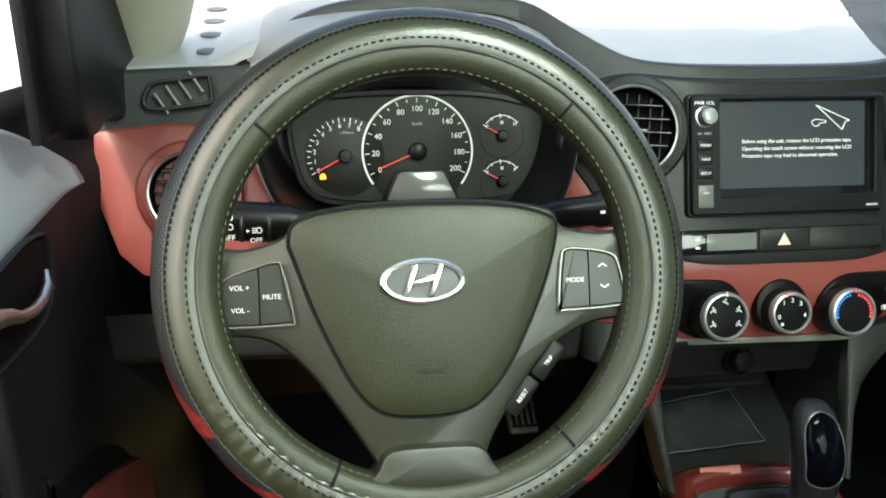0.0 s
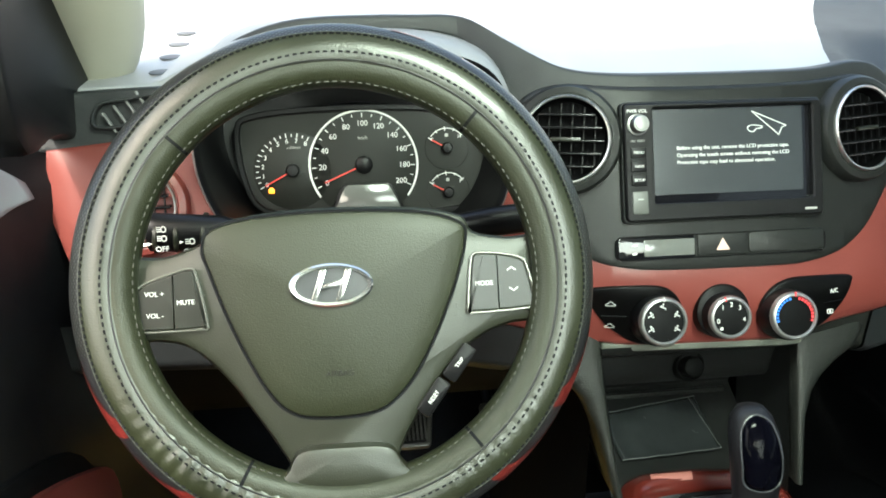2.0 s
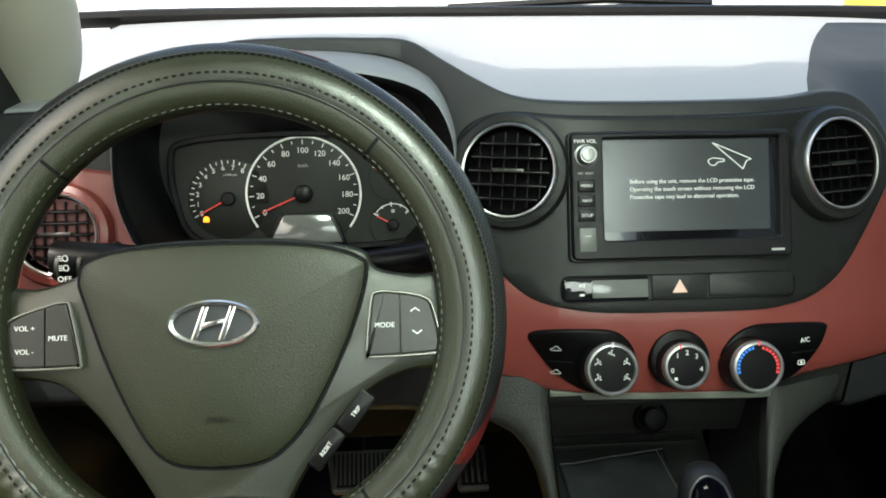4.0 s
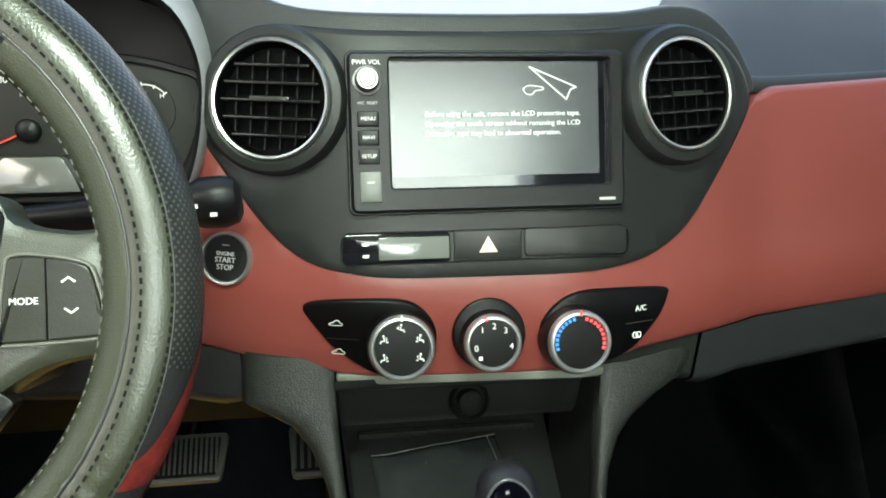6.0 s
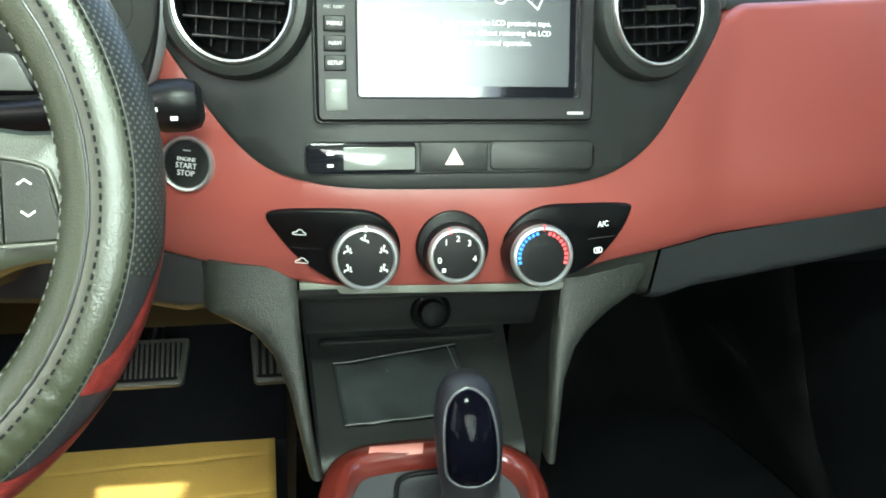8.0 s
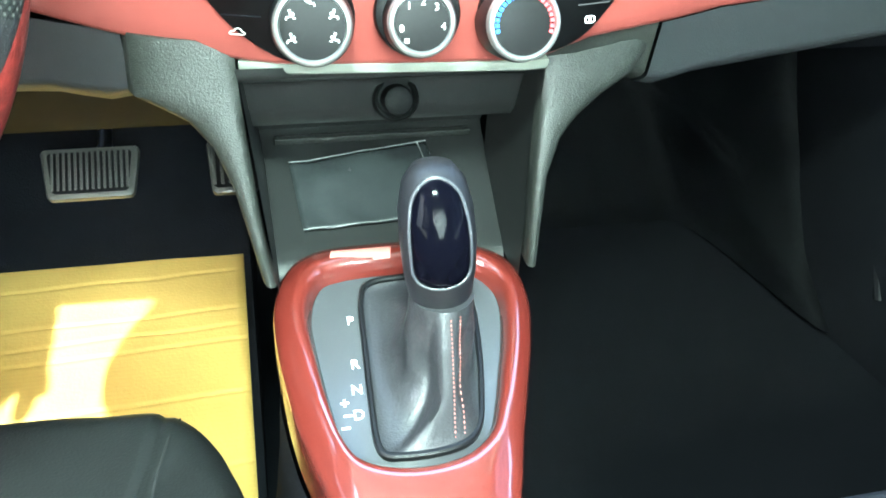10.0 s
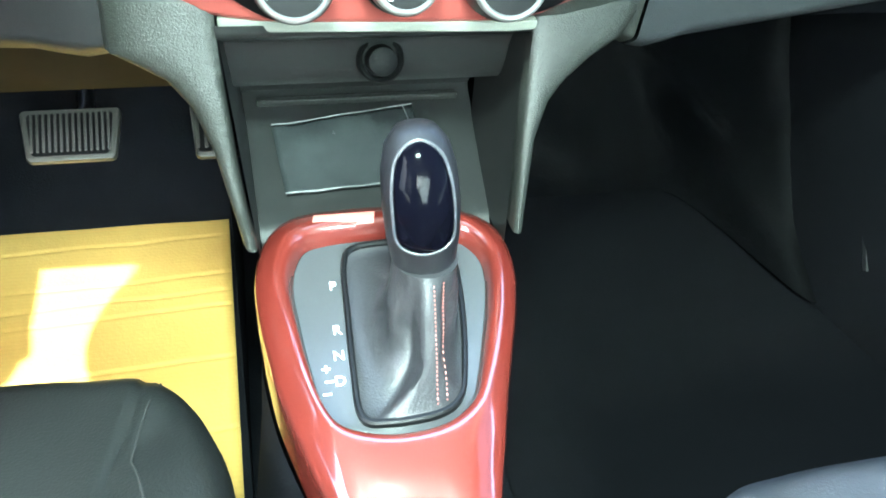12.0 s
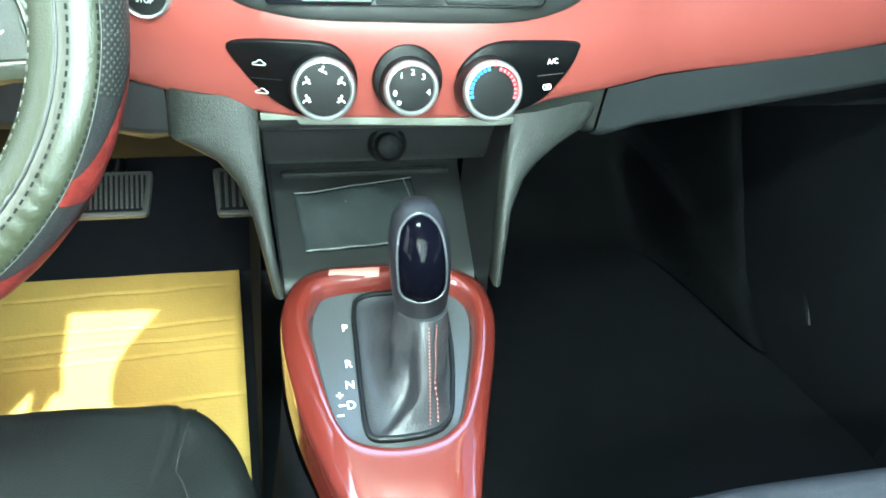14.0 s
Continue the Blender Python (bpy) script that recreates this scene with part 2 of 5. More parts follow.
def lathe(profile, n=40, bm=None, cap_last=True, cap_first=False):
    bm = bm or bmesh.new()
    return skin(bm, [at_z(circle(r, n), z) for r, z in profile], cap_first, cap_last)


def box(cx, cy, cz, sx, sy, sz, bevel=0.0, bm=None, m=None):
    bm = bm or bmesh.new()
    r = bmesh.ops.create_cube(bm, size=1)
    for v in r["verts"]:
        v.co = Vector((cx + v.co.x * sx, cy + v.co.y * sy, cz + v.co.z * sz))
        if m is not None:
            v.co = m @ v.co
    if bevel:
        edges = list({e for v in r["verts"] for e in v.link_edges})
        bmesh.ops.bevel(bm, geom=edges, offset=bevel, segments=2, profile=0.6, affect="EDGES")
    return bm


def tube(path, radii, n=12, bm=None, cap=True, flat=1.0):
    """A swept round bar; radii: one or one for each point."""
    bm = bm or bmesh.new()
    path = [Vector(p) for p in path]
    if not hasattr(radii, "__len__"):
        radii = [radii] * len(path)
    loops, up = [], None
    for i, p in enumerate(path):
        t = (path[min(i + 1, len(path) - 1)] - path[max(i - 1, 0)]).normalized()
        if up is None:
            up = t.orthogonal().normalized()
        up = (up - t * up.dot(t)).normalized()
        side = t.cross(up)
        loops.append([p + (up * math.cos(2 * math.pi * k / n) + side * math.sin(2 * math.pi * k / n) * flat) * radii[i] for k in range(n)])
    return skin(bm, loops, cap, cap)


def grid(f, nu, nv, bm=None):
    bm = bm or bmesh.new()
    v = [[bm.verts.new(f(i / nu, j / nv)) for j in range(nv + 1)] for i in range(nu + 1)]
    for i in range(nu):
        for j in range(nv):
            bm.faces.new((v[i][j], v[i + 1][j], v[i + 1][j + 1], v[i][j + 1]))
    return bm


def thick(ob, t, offset=-1.0):
    mod = ob.modifiers.new("thickness", "SOLIDIFY")
    mod.thickness, mod.offset = t, offset
    return ob


def ss(a, b, x):
    """A smooth step from a to b."""
    t = min(max((x - a) / (b - a), 0.0), 1.0)
    return t * t * (3 - 2 * t)


# ---- the dashboard's front: depth y over (x, z) ----
LEANING = 0.30


def depth(x, z):
    a = abs(x)
    below = (0.556 - 0.022 * ss(-0.13, 0.13, x) - z) / 0.0035
    tuck = 0.45 * 0.0035 * math.log1p(math.exp(min(below, 60.0)))
    return tuck + LEANING * (z - 0.60) + 1.1 * max(min(a, 0.22) ** 2, 0.0049) + (max(a - 0.22, 0) * 0.25 if x > 0 else 0.0)


def on_dash(x, z, out=0.0):
    """The pose of a thing on the dashboard's front: local x to the right, y up, z out of the surface."""
    e = 0.004
    tx = Vector((1, (depth(x + e, z) - depth(x - e, z)) / (2 * e), 0)).normalized()
    tz = Vector((0, LEANING, 1)).normalized()
    n = tx.cross(tz)
    n = -n if n.y > 0 else n
    n.normalize()
    up = n.cross(tx)
    m = Matrix((tx, up, n)).transposed().to_4x4()
    return Matrix.Translation(Vector((x, depth(x, z), z)) + n * out) @ m


def bend(bm, step=0.02):
    """A flat panel in (x, z), built with its face up along local z, laid on the dashboard's front."""
    xs, ys = [v.co.x for v in bm.verts], [v.co.y for v in bm.verts]
    for axis, vals in ((0, xs), (1, ys)):
        k = math.ceil(min(vals) / step) * step
        while k < max(vals):
            no, co = [0, 0, 0], [0, 0, 0]
            no[axis], co[axis] = 1, k
            bmesh.ops.bisect_plane(bm, geom=bm.verts[:] + bm.edges[:] + bm.faces[:], plane_co=co, plane_no=no)
            k += step
    for v in bm.verts:
        x, z, out = v.co
        v.co = Vector((x, depth(x, z) - out, z))
    return bm


def words(text, size, material, parent, m, name="lettering", label="", depth_=0.0002, align="CENTER"):
    cu = bpy.data.curves.new(name, "FONT")
    cu.body, cu.size, cu.align_x, cu.align_y, cu.extrude = text, size, align, "CENTER", depth_
    cu.resolution_u = 3
    tmp = bpy.data.objects.new(name, cu)
    scene.collection.objects.link(tmp)
    me = bpy.data.meshes.new_from_object(tmp.evaluated_get(bpy.context.evaluated_depsgraph_get()))
    bpy.data.objects.remove(tmp)
    me.materials.clear()
    me.materials.append(material)
    ob = new(name, me)
    ob.parent = parent
    ob.matrix_basis = m
    return tagged(ob, label)


def flat(x, y, z=0.0, turn=0.0):
    return pose(x, y, z, 0, 0, turn)


# ---- the shell of the car and what lies outside ----
def structure(name, bm, material, label, category, smooth=40):
    return tagged(part(name, bm, material, None, "", smooth=smooth), label, category, kind="structure")


structure("ground", box(0, 0, -0.33, 400, 400, 0.04), GROUND, "pale sunlit concrete ground outside the car", "ground", 0)
structure("backdrop", box(0, 14, 1.5, 60, 0.3, 5), OUTWALL, "white rendered wall far beyond the windscreen", "wall", 0)
structure("floor", box(0, -0.5, -0.02, 1.36, 2.3, 0.04), CARPET, "black carpeted car floor", "floor", 0)
structure("toe_board", grid(lambda u, v: Vector((-0.68 + 1.36 * u, 0.46 + 0.38 * v ** 0.7, 0.004 + 0.6 * v)), 8, 10), CARPET, "black carpeted toe board rising under the dashboard", "floor", 40)
structure("ceiling", box(0, -0.60, 1.235, 1.2, 1.08, 0.03, 0.01), HEADLINER, "pale fabric headliner", "ceiling", 30)


def side_wall(sx):
    """Door shell, window frame and pillars of one side, with a window opening."""
    bm = bmesh.new()
    x = 0.665 * sx
    # Unseen rear sill is set low to let sun reach the floor.
    box(x, -0.90, 0.28, 0.06, 1.5, 0.60, 0.01, bm)
    box(x, 0.30, 0.33, 0.06, 0.90, 0.70, 0.01, bm)
    box(x, -0.76, 0.93, 0.05, 0.07, 0.56, 0.01, bm)
    box(x, -1.55, 0.93, 0.05, 0.22, 0.56, 0.01, bm)
    box(0.64 * sx, -0.82, 1.22, 0.08, 1.5, 0.05, 0.01, bm)
    return bm


structure("wall_left", side_wall(-1), DOORSKIN, "dark inner door shell with window frame", "wall")
structure("wall_right", side_wall(1), DOORSKIN, "dark inner door shell with window frame", "wall")
back = box(0, -1.63, 0.38, 1.3, 0.06, 0.8, 0.01)
structure("wall_back", back, DOORSKIN, "dark tailgate inner panel below the rear window", "wall")


def a_pillar(sx):
    path = spline([(0.590, 0.20, 0.66), (0.562, 0.18, 0.715), (0.545, 0.150, 0.78), (0.532, 0.03, 0.92), (0.522, -0.10, 1.07), (0.53, -0.20, 1.20)], 5, False)
    n = len(path)
    return tube([Vector((sx * p.x, p.y, p.z)) for p in path], [0.020 + 0.030 * ss(0.08, 0.5, k / n) for k in range(n)], 20)


for sx, nm in ((-1, "a_pillar_left"), (1, "a_pillar_right")):
    structure(nm, a_pillar(sx), BEIGE, "pale beige moulded windscreen pillar trim", "pillar")

ws = structure("window_1", grid(lambda u, v: Vector((-0.64 + 1.28 * u, 0.80 - 0.88 * v - 0.05 * (2 * u - 1) ** 2, 0.80 + 0.43 * v)), 10, 6), GLASS, "clear laminated windscreen", "window")
ws.visible_shadow = False
structure("windscreen_base", tube([(-0.80 + 1.60 * k / 16, 0.80 - 0.07 * (k / 8 - 1) ** 2, 0.793 - 0.012 * abs(k / 8 - 1) ** 6) for k in range(17)], 0.010, 8, flat=1.6), BLACK, "black rubber strip along the windscreen base", "trim")
# Unseen side panes, tint added to hold daylight out of the cabin.
TINT = glass_material("daylight_cut_glass", (0.16, 0.17, 0.17))
for k, (nm, x, y0, y1) in enumerate((("window_2", 0.665, -0.72, 0.05), ("window_3", 0.665, -1.44, -0.80), ("window_4", -0.665, -1.44, -0.80))):
    structure(nm, box(x, (y0 + y1) / 2, 0.94, 0.004, y1 - y0, 0.54), TINT, "unseen side window, dark tint added to cut daylight", "window", 0)
structure("window_5", box(0, 0, 0, 0.80, 0.004, 0.66, 0, None, pose(0, -1.38, 1.0, -49, 0, 0)), GLASS, "clear sloping rear window", "window", 0).visible_shadow = False
for sx, nm in ((-1, "rear_quarter_left"), (1, "rear_quarter_right")):
    structure(nm, box(0, 0, 0, 0.26, 0.03, 0.68, 0.01, None, pose(sx * 0.53, -1.38, 1.0, -49, 0, 0)), DOORSKIN, "dark trim beside the rear window", "trim")
wiper = thing("wiper", "black windscreen wiper arm resting outside the glass", "wiper")
part("arm", tube([(-0.12, 0.86, 0.800), (0.15, 0.845, 0.812), (0.34, 0.84, 0.806)], 0.006, 8), BLACK, wiper)
part("blade", tube([(-0.05, 0.84, 0.798), (0.2, 0.83, 0.801), (0.5, 0.825, 0.797)], 0.005, 8), BLACK, wiper)
bollard = thing("yellow_bollard", "yellow painted post standing outside", "post", pose(5.66, 9.0, -0.31))
part("post", lathe([(0.36, 0), (0.36, 1.50), (0.31, 1.60), (0.05, 1.63)], 16, cap_first=True), YELLOW, bollard)

# Glowing housing added round the fill lamp, out of view.
fill_housing = thing("dome_lamp", "small glowing fill lamp added on the unseen headliner", "lamp", pose(-0.12, -0.55, 1.219))
part("lens", plate(rrect(0.21, 0.13, 0.015, 5), -0.012, 0.0, 0.0), mat("fill_lens", (0.9, 0.9, 0.85), 0.4, bump=0.0, emit=0.6), fill_housing)
part("frame", frame_plate(rrect(0.24, 0.16, 0.02, 5), rrect(0.212, 0.132, 0.015, 5), -0.008, 0.004, 0.002), HEADLINER, fill_housing)

# ---- driver's door ----
door = thing("driver_door", "black moulded driver door trim with red pocket", "door")


def door_skin(u, v):
    """The door's inner face: u along the car, v up; a swollen armrest band in the middle."""
    y, z = -0.16 + 0.42 * u, 0.02 + 0.70 * v
    out = 0.034 * ss(0.30, 0.42, z) * (1 - ss(0.635, 0.72, z))
    lean = 0.075 * ss(0.0, 0.22, y)
    return Vector((-0.625 + out + lean, y, z))


thick(part("skin", grid(door_skin, 40, 40), DOORSKIN, door), 0.012, 1)
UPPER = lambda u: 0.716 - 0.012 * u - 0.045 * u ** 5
# Lit upper area of the door, laid on as a paler sheet.
thick(part("upper_trim", grid(lambda u, v: door_skin(0.02 + 0.46 * u, (0.645 + (UPPER(u) - 0.645) * v - 0.02) / 0.70) + Vector((0.003, 0, 0)), 24, 12), DOORTOP_LIT, door, "upper trim, window light put into its pale grey"), 0.003, 1)
mirror_tri = plate(spline([(-0.046, 0.712), (0.05, 0.695), (0.19, 0.655), (0.214, 0.69), (0.205, 0.762), (0.180, 0.80), (0.105, 0.90), (0.03, 1.02), (-0.02, 1.12), (-0.040, 0.92)], 4), 0, 0.02, 0.006)
part("mirror_cover", mirror_tri, BLACK, door, "black triangular mirror cover", m=Matrix(((0, 0, 1, -0.574), (1, 0, 0, 0), (0, 1, 0, 0), (0, 0, 0, 1))))
part("window_channel", box(-0.578, -0.052, 0.905, 0.008, 0.044, 0.41, 0.003), BLACK, door)
YZ = Matrix(((0, 0, 1, 0), (1, 0, 0, 0), (0, 1, 0, 0), (0, 0, 0, 1)))
recess = spline([(-0.190, 0.646), (-0.142, 0.6455), (-0.100, 0.6455), (-0.066, 0.6405), (-0.0535, 0.633), (-0.0515, 0.606), (-0.064, 0.589), (-0.097, 0.582), (-0.168, 0.589), (-0.215, 0.596), (-0.220, 0.63)], 5)
part("handle_bezel", frame_plate(recess, inset(recess, 0.0035), -0.002, 0.0045, 0.0015), DOORSKIN, door, m=Matrix.Translation((-0.590, 0, 0)) @ YZ)
part("handle_cup", plate(inset(recess, 0.005), -0.004, 0.0015, 0.0), RUBBER, door, "dark handle recess", m=Matrix.Translation((-0.590, 0, 0)) @ YZ)
part("handle", tube([(-0.579, -0.200, 0.634), (-0.579, -0.179, 0.629), (-0.578, -0.165, 0.624), (-0.577, -0.151, 0.617), (-0.576, -0.132, 0.6125), (-0.576, -0.114, 0.612), (-0.577, -0.098, 0.615), (-0.580, -0.087, 0.621)], [0.0055, 0.0055, 0.0048, 0.0038, 0.0036, 0.0034, 0.0030, 0.0018], 12), CHROME, door, "bright metal inner handle")
pocket = part("pocket", plate(spline([(-0.14, 0.04), (0.18, 0.04), (0.18, 0.27), (0.165, 0.335), (0.13, 0.365), (0.06, 0.40), (-0.02, 0.437), (-0.10, 0.465), (-0.14, 0.46)], 4), 0, 0.036, 0.010), BLACK, door, "black door pocket", m=Matrix.Translation((-0.62, 0, 0)) @ YZ)
part("pocket_insert", plate(spline([(-0.125, 0.06), (0.155, 0.06), (0.155, 0.26), (0.145, 0.31), (0.115, 0.342), (0.05, 0.378), (-0.02, 0.412), (-0.085, 0.437), (-0.125, 0.43)], 4), 0, 0.042, 0.005), RED, pocket, "red insert", m=None)
outer_mirror = thing("wing_mirror", "dark wing mirror outside the driver window", "mirror")
part("housing", box(-0.80, 0.16, 0.70, 0.17, 0.08, 0.12, 0.03), BLACK, outer_mirror)
part("stalk", box(-0.70, 0.16, 0.66, 0.08, 0.04, 0.03, 0.008), BLACK, outer_mirror)

# ---- dashboard ----
dash = thing("dashboard", "dark grey moulded dashboard with brick-red trim", "dashboard")
FACIA_EDGE = [(-0.180, 0.690), (-0.172, 0.708), (-0.155, 0.720), (-0.130, 0.725), (-0.09, 0.723), (0.0, 0.722), (0.09, 0.724), (0.139, 0.727), (0.172, 0.719), (0.198, 0.699), (0.209, 0.672), (0.196, 0.648),
              (0.171, 0.617), (0.149, 0.593), (0.124, 0.578), (0.096, 0.571), (0.057, 0.5685), (0.0, 0.5685), (-0.060, 0.5695), (-0.096, 0.573), (-0.119, 0.579), (-0.138, 0.592), (-0.156, 0.612), (-0.172, 0.634), (-0.184, 0.652), (-0.186, 0.670)]
part("facia_panel", bend(plate(spline(FACIA_EDGE, 3), -0.03, 0.003, 0.003)), FACIA, dash, "smooth dark grey centre panel")
band = [(-0.58, 0.678), (-0.565, 0.58), (-0.5208, 0.5556), (-0.4346, 0.5367), (-0.3044, 0.5245), (-0.2029, 0.5108), (-0.1565, 0.5043), (-0.1141, 0.498), (-0.079, 0.4944), (-0.0096, 0.4939), (0.0587, 0.4956), (0.087, 0.4988), (0.1122, 0.5067), (0.1651, 0.5081), (0.2651, 0.5079), (0.3707, 0.5058), (0.5083, 0.5085), (0.6481, 0.5173),
        (0.64, 0.683), (0.50, 0.682), (0.362, 0.680), (0.26, 0.6785), (0.236, 0.678), (0.225, 0.674), (0.212, 0.668), (0.190, 0.650), (0.165, 0.622), (0.143, 0.600), (0.12, 0.588), (0.09, 0.582), (0.0, 0.580), (-0.09, 0.583), (-0.115, 0.590), (-0.132, 0.602), (-0.150, 0.622), (-0.166, 0.644), (-0.180, 0.658), (-0.185, 0.653), (-0.191, 0.632), (-0.208, 0.603), (-0.236, 0.586), (-0.31, 0.576), (-0.388, 0.584), (-0.418, 0.602), (-0.440, 0.63), (-0.451, 0.665), (-0.454, 0.677)]
part("red_band", bend(plate(spline(band, 2), -0.035, 0.0, 0.004)), RED, dash, "satin brick-red trim band")


def lower_dash(u, v):
    """The skin under the red band, curling forward and away under itself, shallower near the struts."""
    x = -0.62 + 1.25 * u
    top = 0.5085 + (0.018 * ss(0.2, 0.55, -x) if x < 0 else 0)
    drop = 0.018 + 0.040 * ss(0.10, 0.19, abs(x))
    z = top - drop * min(v * 1.5, 1) - 0.012 * ss(0.5, 1, v)
    y = depth(x, top) + 0.003 + 0.010 * v + (0.12 * ((v - 0.5) / 0.5) ** 1.6 if v > 0.5 else 0)
    return Vector((x, y, z))


part("lower_panel", grid(lambda u, v: lower_dash(0.015 + 0.347 * u, v), 26, 20), DASH, dash, "grey lower panel")
part("glovebox_lid", grid(lambda u, v: lower_dash(0.6300 + 0.37 * u, v) + Vector((0, -0.002, 0)), 26, 20), DASH, dash, "grey glovebox lid")
part("strut_wing", grid(lambda u, v: lower_dash(0.564 + 0.0645 * u, v), 14, 20), STRUT, dash, "grained panel above the strut")
part("strut_wing", grid(lambda u, v: lower_dash(0.3633 + 0.0645 * u, v), 14, 20), STRUT, dash, "grained panel above the strut")
part("knee_panel", grid(lambda u, v: Vector((-0.60 + 0.49 * u, 0.090 + 0.15 * v, 0.464 - 0.135 * v - 0.012 * math.sin(math.pi * v))), 24, 14), BROWN, dash, "brownish under-dash panel")
part("under_panel", grid(lambda u, v: Vector((0.10 + 0.52 * u, 0.13 + 0.30 * v, 0.432 - 0.06 * v)), 10, 10), CARPET, dash, "black underside")


LIP = [(-0.66, 0.722), (-0.50, 0.728), (-0.44, 0.748), (-0.40, 0.767), (-0.36, 0.776), (-0.30, 0.779), (-0.22, 0.778), (-0.185, 0.760), (-0.145, 0.739), (-0.10, 0.7295), (0.0, 0.7285), (0.145, 0.733), (0.175, 0.726), (0.20, 0.706), (0.216, 0.685), (0.25, 0.684), (0.66, 0.686)]


def lip(x):
    for (a, za), (b, zb) in zip(LIP, LIP[1:]):
        if x <= b:
            return za + (zb - za) * ss(a, b, x)
    return LIP[-1][1]


def pad_border(s):
    """Where the flat middle of the top ends, running out to the far corner."""
    return 0.132 + 0.39 * s if s < 0.86 else min(0.467 + 3.0 * (s - 0.86), 0.76)


def top_pad(x, v):
    zl = lip(x)
    far = 0.790 - 0.01 * min(abs(x) / 0.64, 1) ** 4
    y0 = depth(x, zl) + 0.006
    y1 = 0.795 - 0.05 * (x / 0.64) ** 2
    if v < 0.12:
        a = v / 0.12 * math.pi / 2
        return Vector((x, y0 + 0.014 * (1 - math.cos(a)), zl - 0.012 + 0.012 * math.sin(a)))
    s = (v - 0.12) / 0.88
    steep = ss(-0.005, 0.07, x - pad_border(s))
    flat_z = 0.731 + (far - 0.731) * s
    slope_z = zl + (far - zl) * (1 - (1 - s) ** 2.6)
    z = flat_z + (min(slope_z, flat_z) - flat_z - 0.006 * (1 - s)) * steep if x > 0.1 else zl + (far - zl) * s
    if -0.16 < x < pad_border(s):
        d = s - (0.19 + 0.9 * max(0.0, abs(x - 0.02) - 0.05) ** 1.1)
        z -= 0.006 * ss(0.0, 0.035, d) * (1 - ss(0.8, 0.95, s)) * ss(-0.16, -0.10, x)
    return Vector((x, y0 + 0.014 + (y1 - y0 - 0.014) * s, z))


def strip(u, v, side):
    b = pad_border(max(0.0, (v - 0.12) / 0.88))
    return top_pad(-0.64 + (b + 0.64) * u, v) if side == 0 else top_pad(b + (0.77 - b) * u + 1e-4, v)


# The middle gets the glare-coloured skin, the passenger side the dark one.
part("top_pad", grid(lambda u, v: strip(u, v, 0), 90, 70), TOPPAD_LIT, dash, "dashboard top pad, daylight glare put into its pale colour")
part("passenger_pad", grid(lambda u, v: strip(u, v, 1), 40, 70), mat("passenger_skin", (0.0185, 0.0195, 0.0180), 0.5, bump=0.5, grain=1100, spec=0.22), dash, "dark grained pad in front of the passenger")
for k in range(4):
    y = 0.150 + 0.075 * k
    part("demister_hole", plate(circle(0.0115, 20, sy=1.1), 0, 0.0008, 0.0003), mat("mesh_grey", (0.09, 0.092, 0.095), 0.6), dash, "dark oval demister opening", m=Matrix.Translation((-0.491 - 0.004 * k, y, top_pad(-0.49, 0.12 + 0.88 * (y - 0.12) / 0.65).z + 0.0008)) @ pose(0, 0, 0, 5, 0, 0))
part("core", box(0, 0.36, 0.55, 1.18, 0.28, 0.22), BLACK, dash, "black inner body")
part("firewall", grid(lambda u, v: Vector((-0.68 + 1.36 * u, 0.845 - 0.03 * v, 0.58 + 0.215 * v)), 6, 4), BLACK, dash, "black bulkhead")
SHOULDER = [(-0.43, 0.757), (-0.40, 0.772), (-0.36, 0.781), (-0.30, 0.783), (-0.255, 0.7825), (-0.228, 0.782), (-0.208, 0.778), (-0.182, 0.763), (-0.149, 0.745), (-0.128, 0.737), (-0.10, 0.7335), (-0.05, 0.7325), (0.02, 0.7325), (0.10, 0.734), (0.140, 0.738), (0.170, 0.7335), (0.195, 0.716), (0.211, 0.694), (0.217, 0.678), (0.20, 0.676), (0.16, 0.69), (0.0, 0.69), (-0.14, 0.66), (-0.188, 0.656),
            (-0.181, 0.695), (-0.184, 0.713), (-0.188, 0.732), (-0.199, 0.748), (-0.214, 0.760), (-0.233, 0.767), (-0.256, 0.770), (-0.30, 0.771), (-0.36, 0.769), (-0.40, 0.761), (-0.425, 0.748)]
part("shoulder", bend(plate(spline(SHOULDER, 3), -0.016, -0.003, 0.002)), DASH, dash, "grey shoulder wrapping the hood and the centre panel")
part("left_cheek", bend(plate([Vector(p) for p in ((-0.60, 0.676), (-0.453, 0.674), (-0.453, 0.728), (-0.60, 0.722))], -0.03, -0.002, 0.002)), DASH, dash, "grey panel round the side vent")


# instrument hood: an arched visor over the gauges
HOOD_IN = [(-0.412, 0.604), (-0.434, 0.632), (-0.446, 0.67), (-0.443, 0.715), (-0.420, 0.742), (-0.37, 0.752), (-0.31, 0.754), (-0.25, 0.750), (-0.205, 0.735), (-0.186, 0.705), (-0.185, 0.67), (-0.194, 0.632), (-0.212, 0.606), (-0.24, 0.592), (-0.31, 0.583), (-0.38, 0.590)]


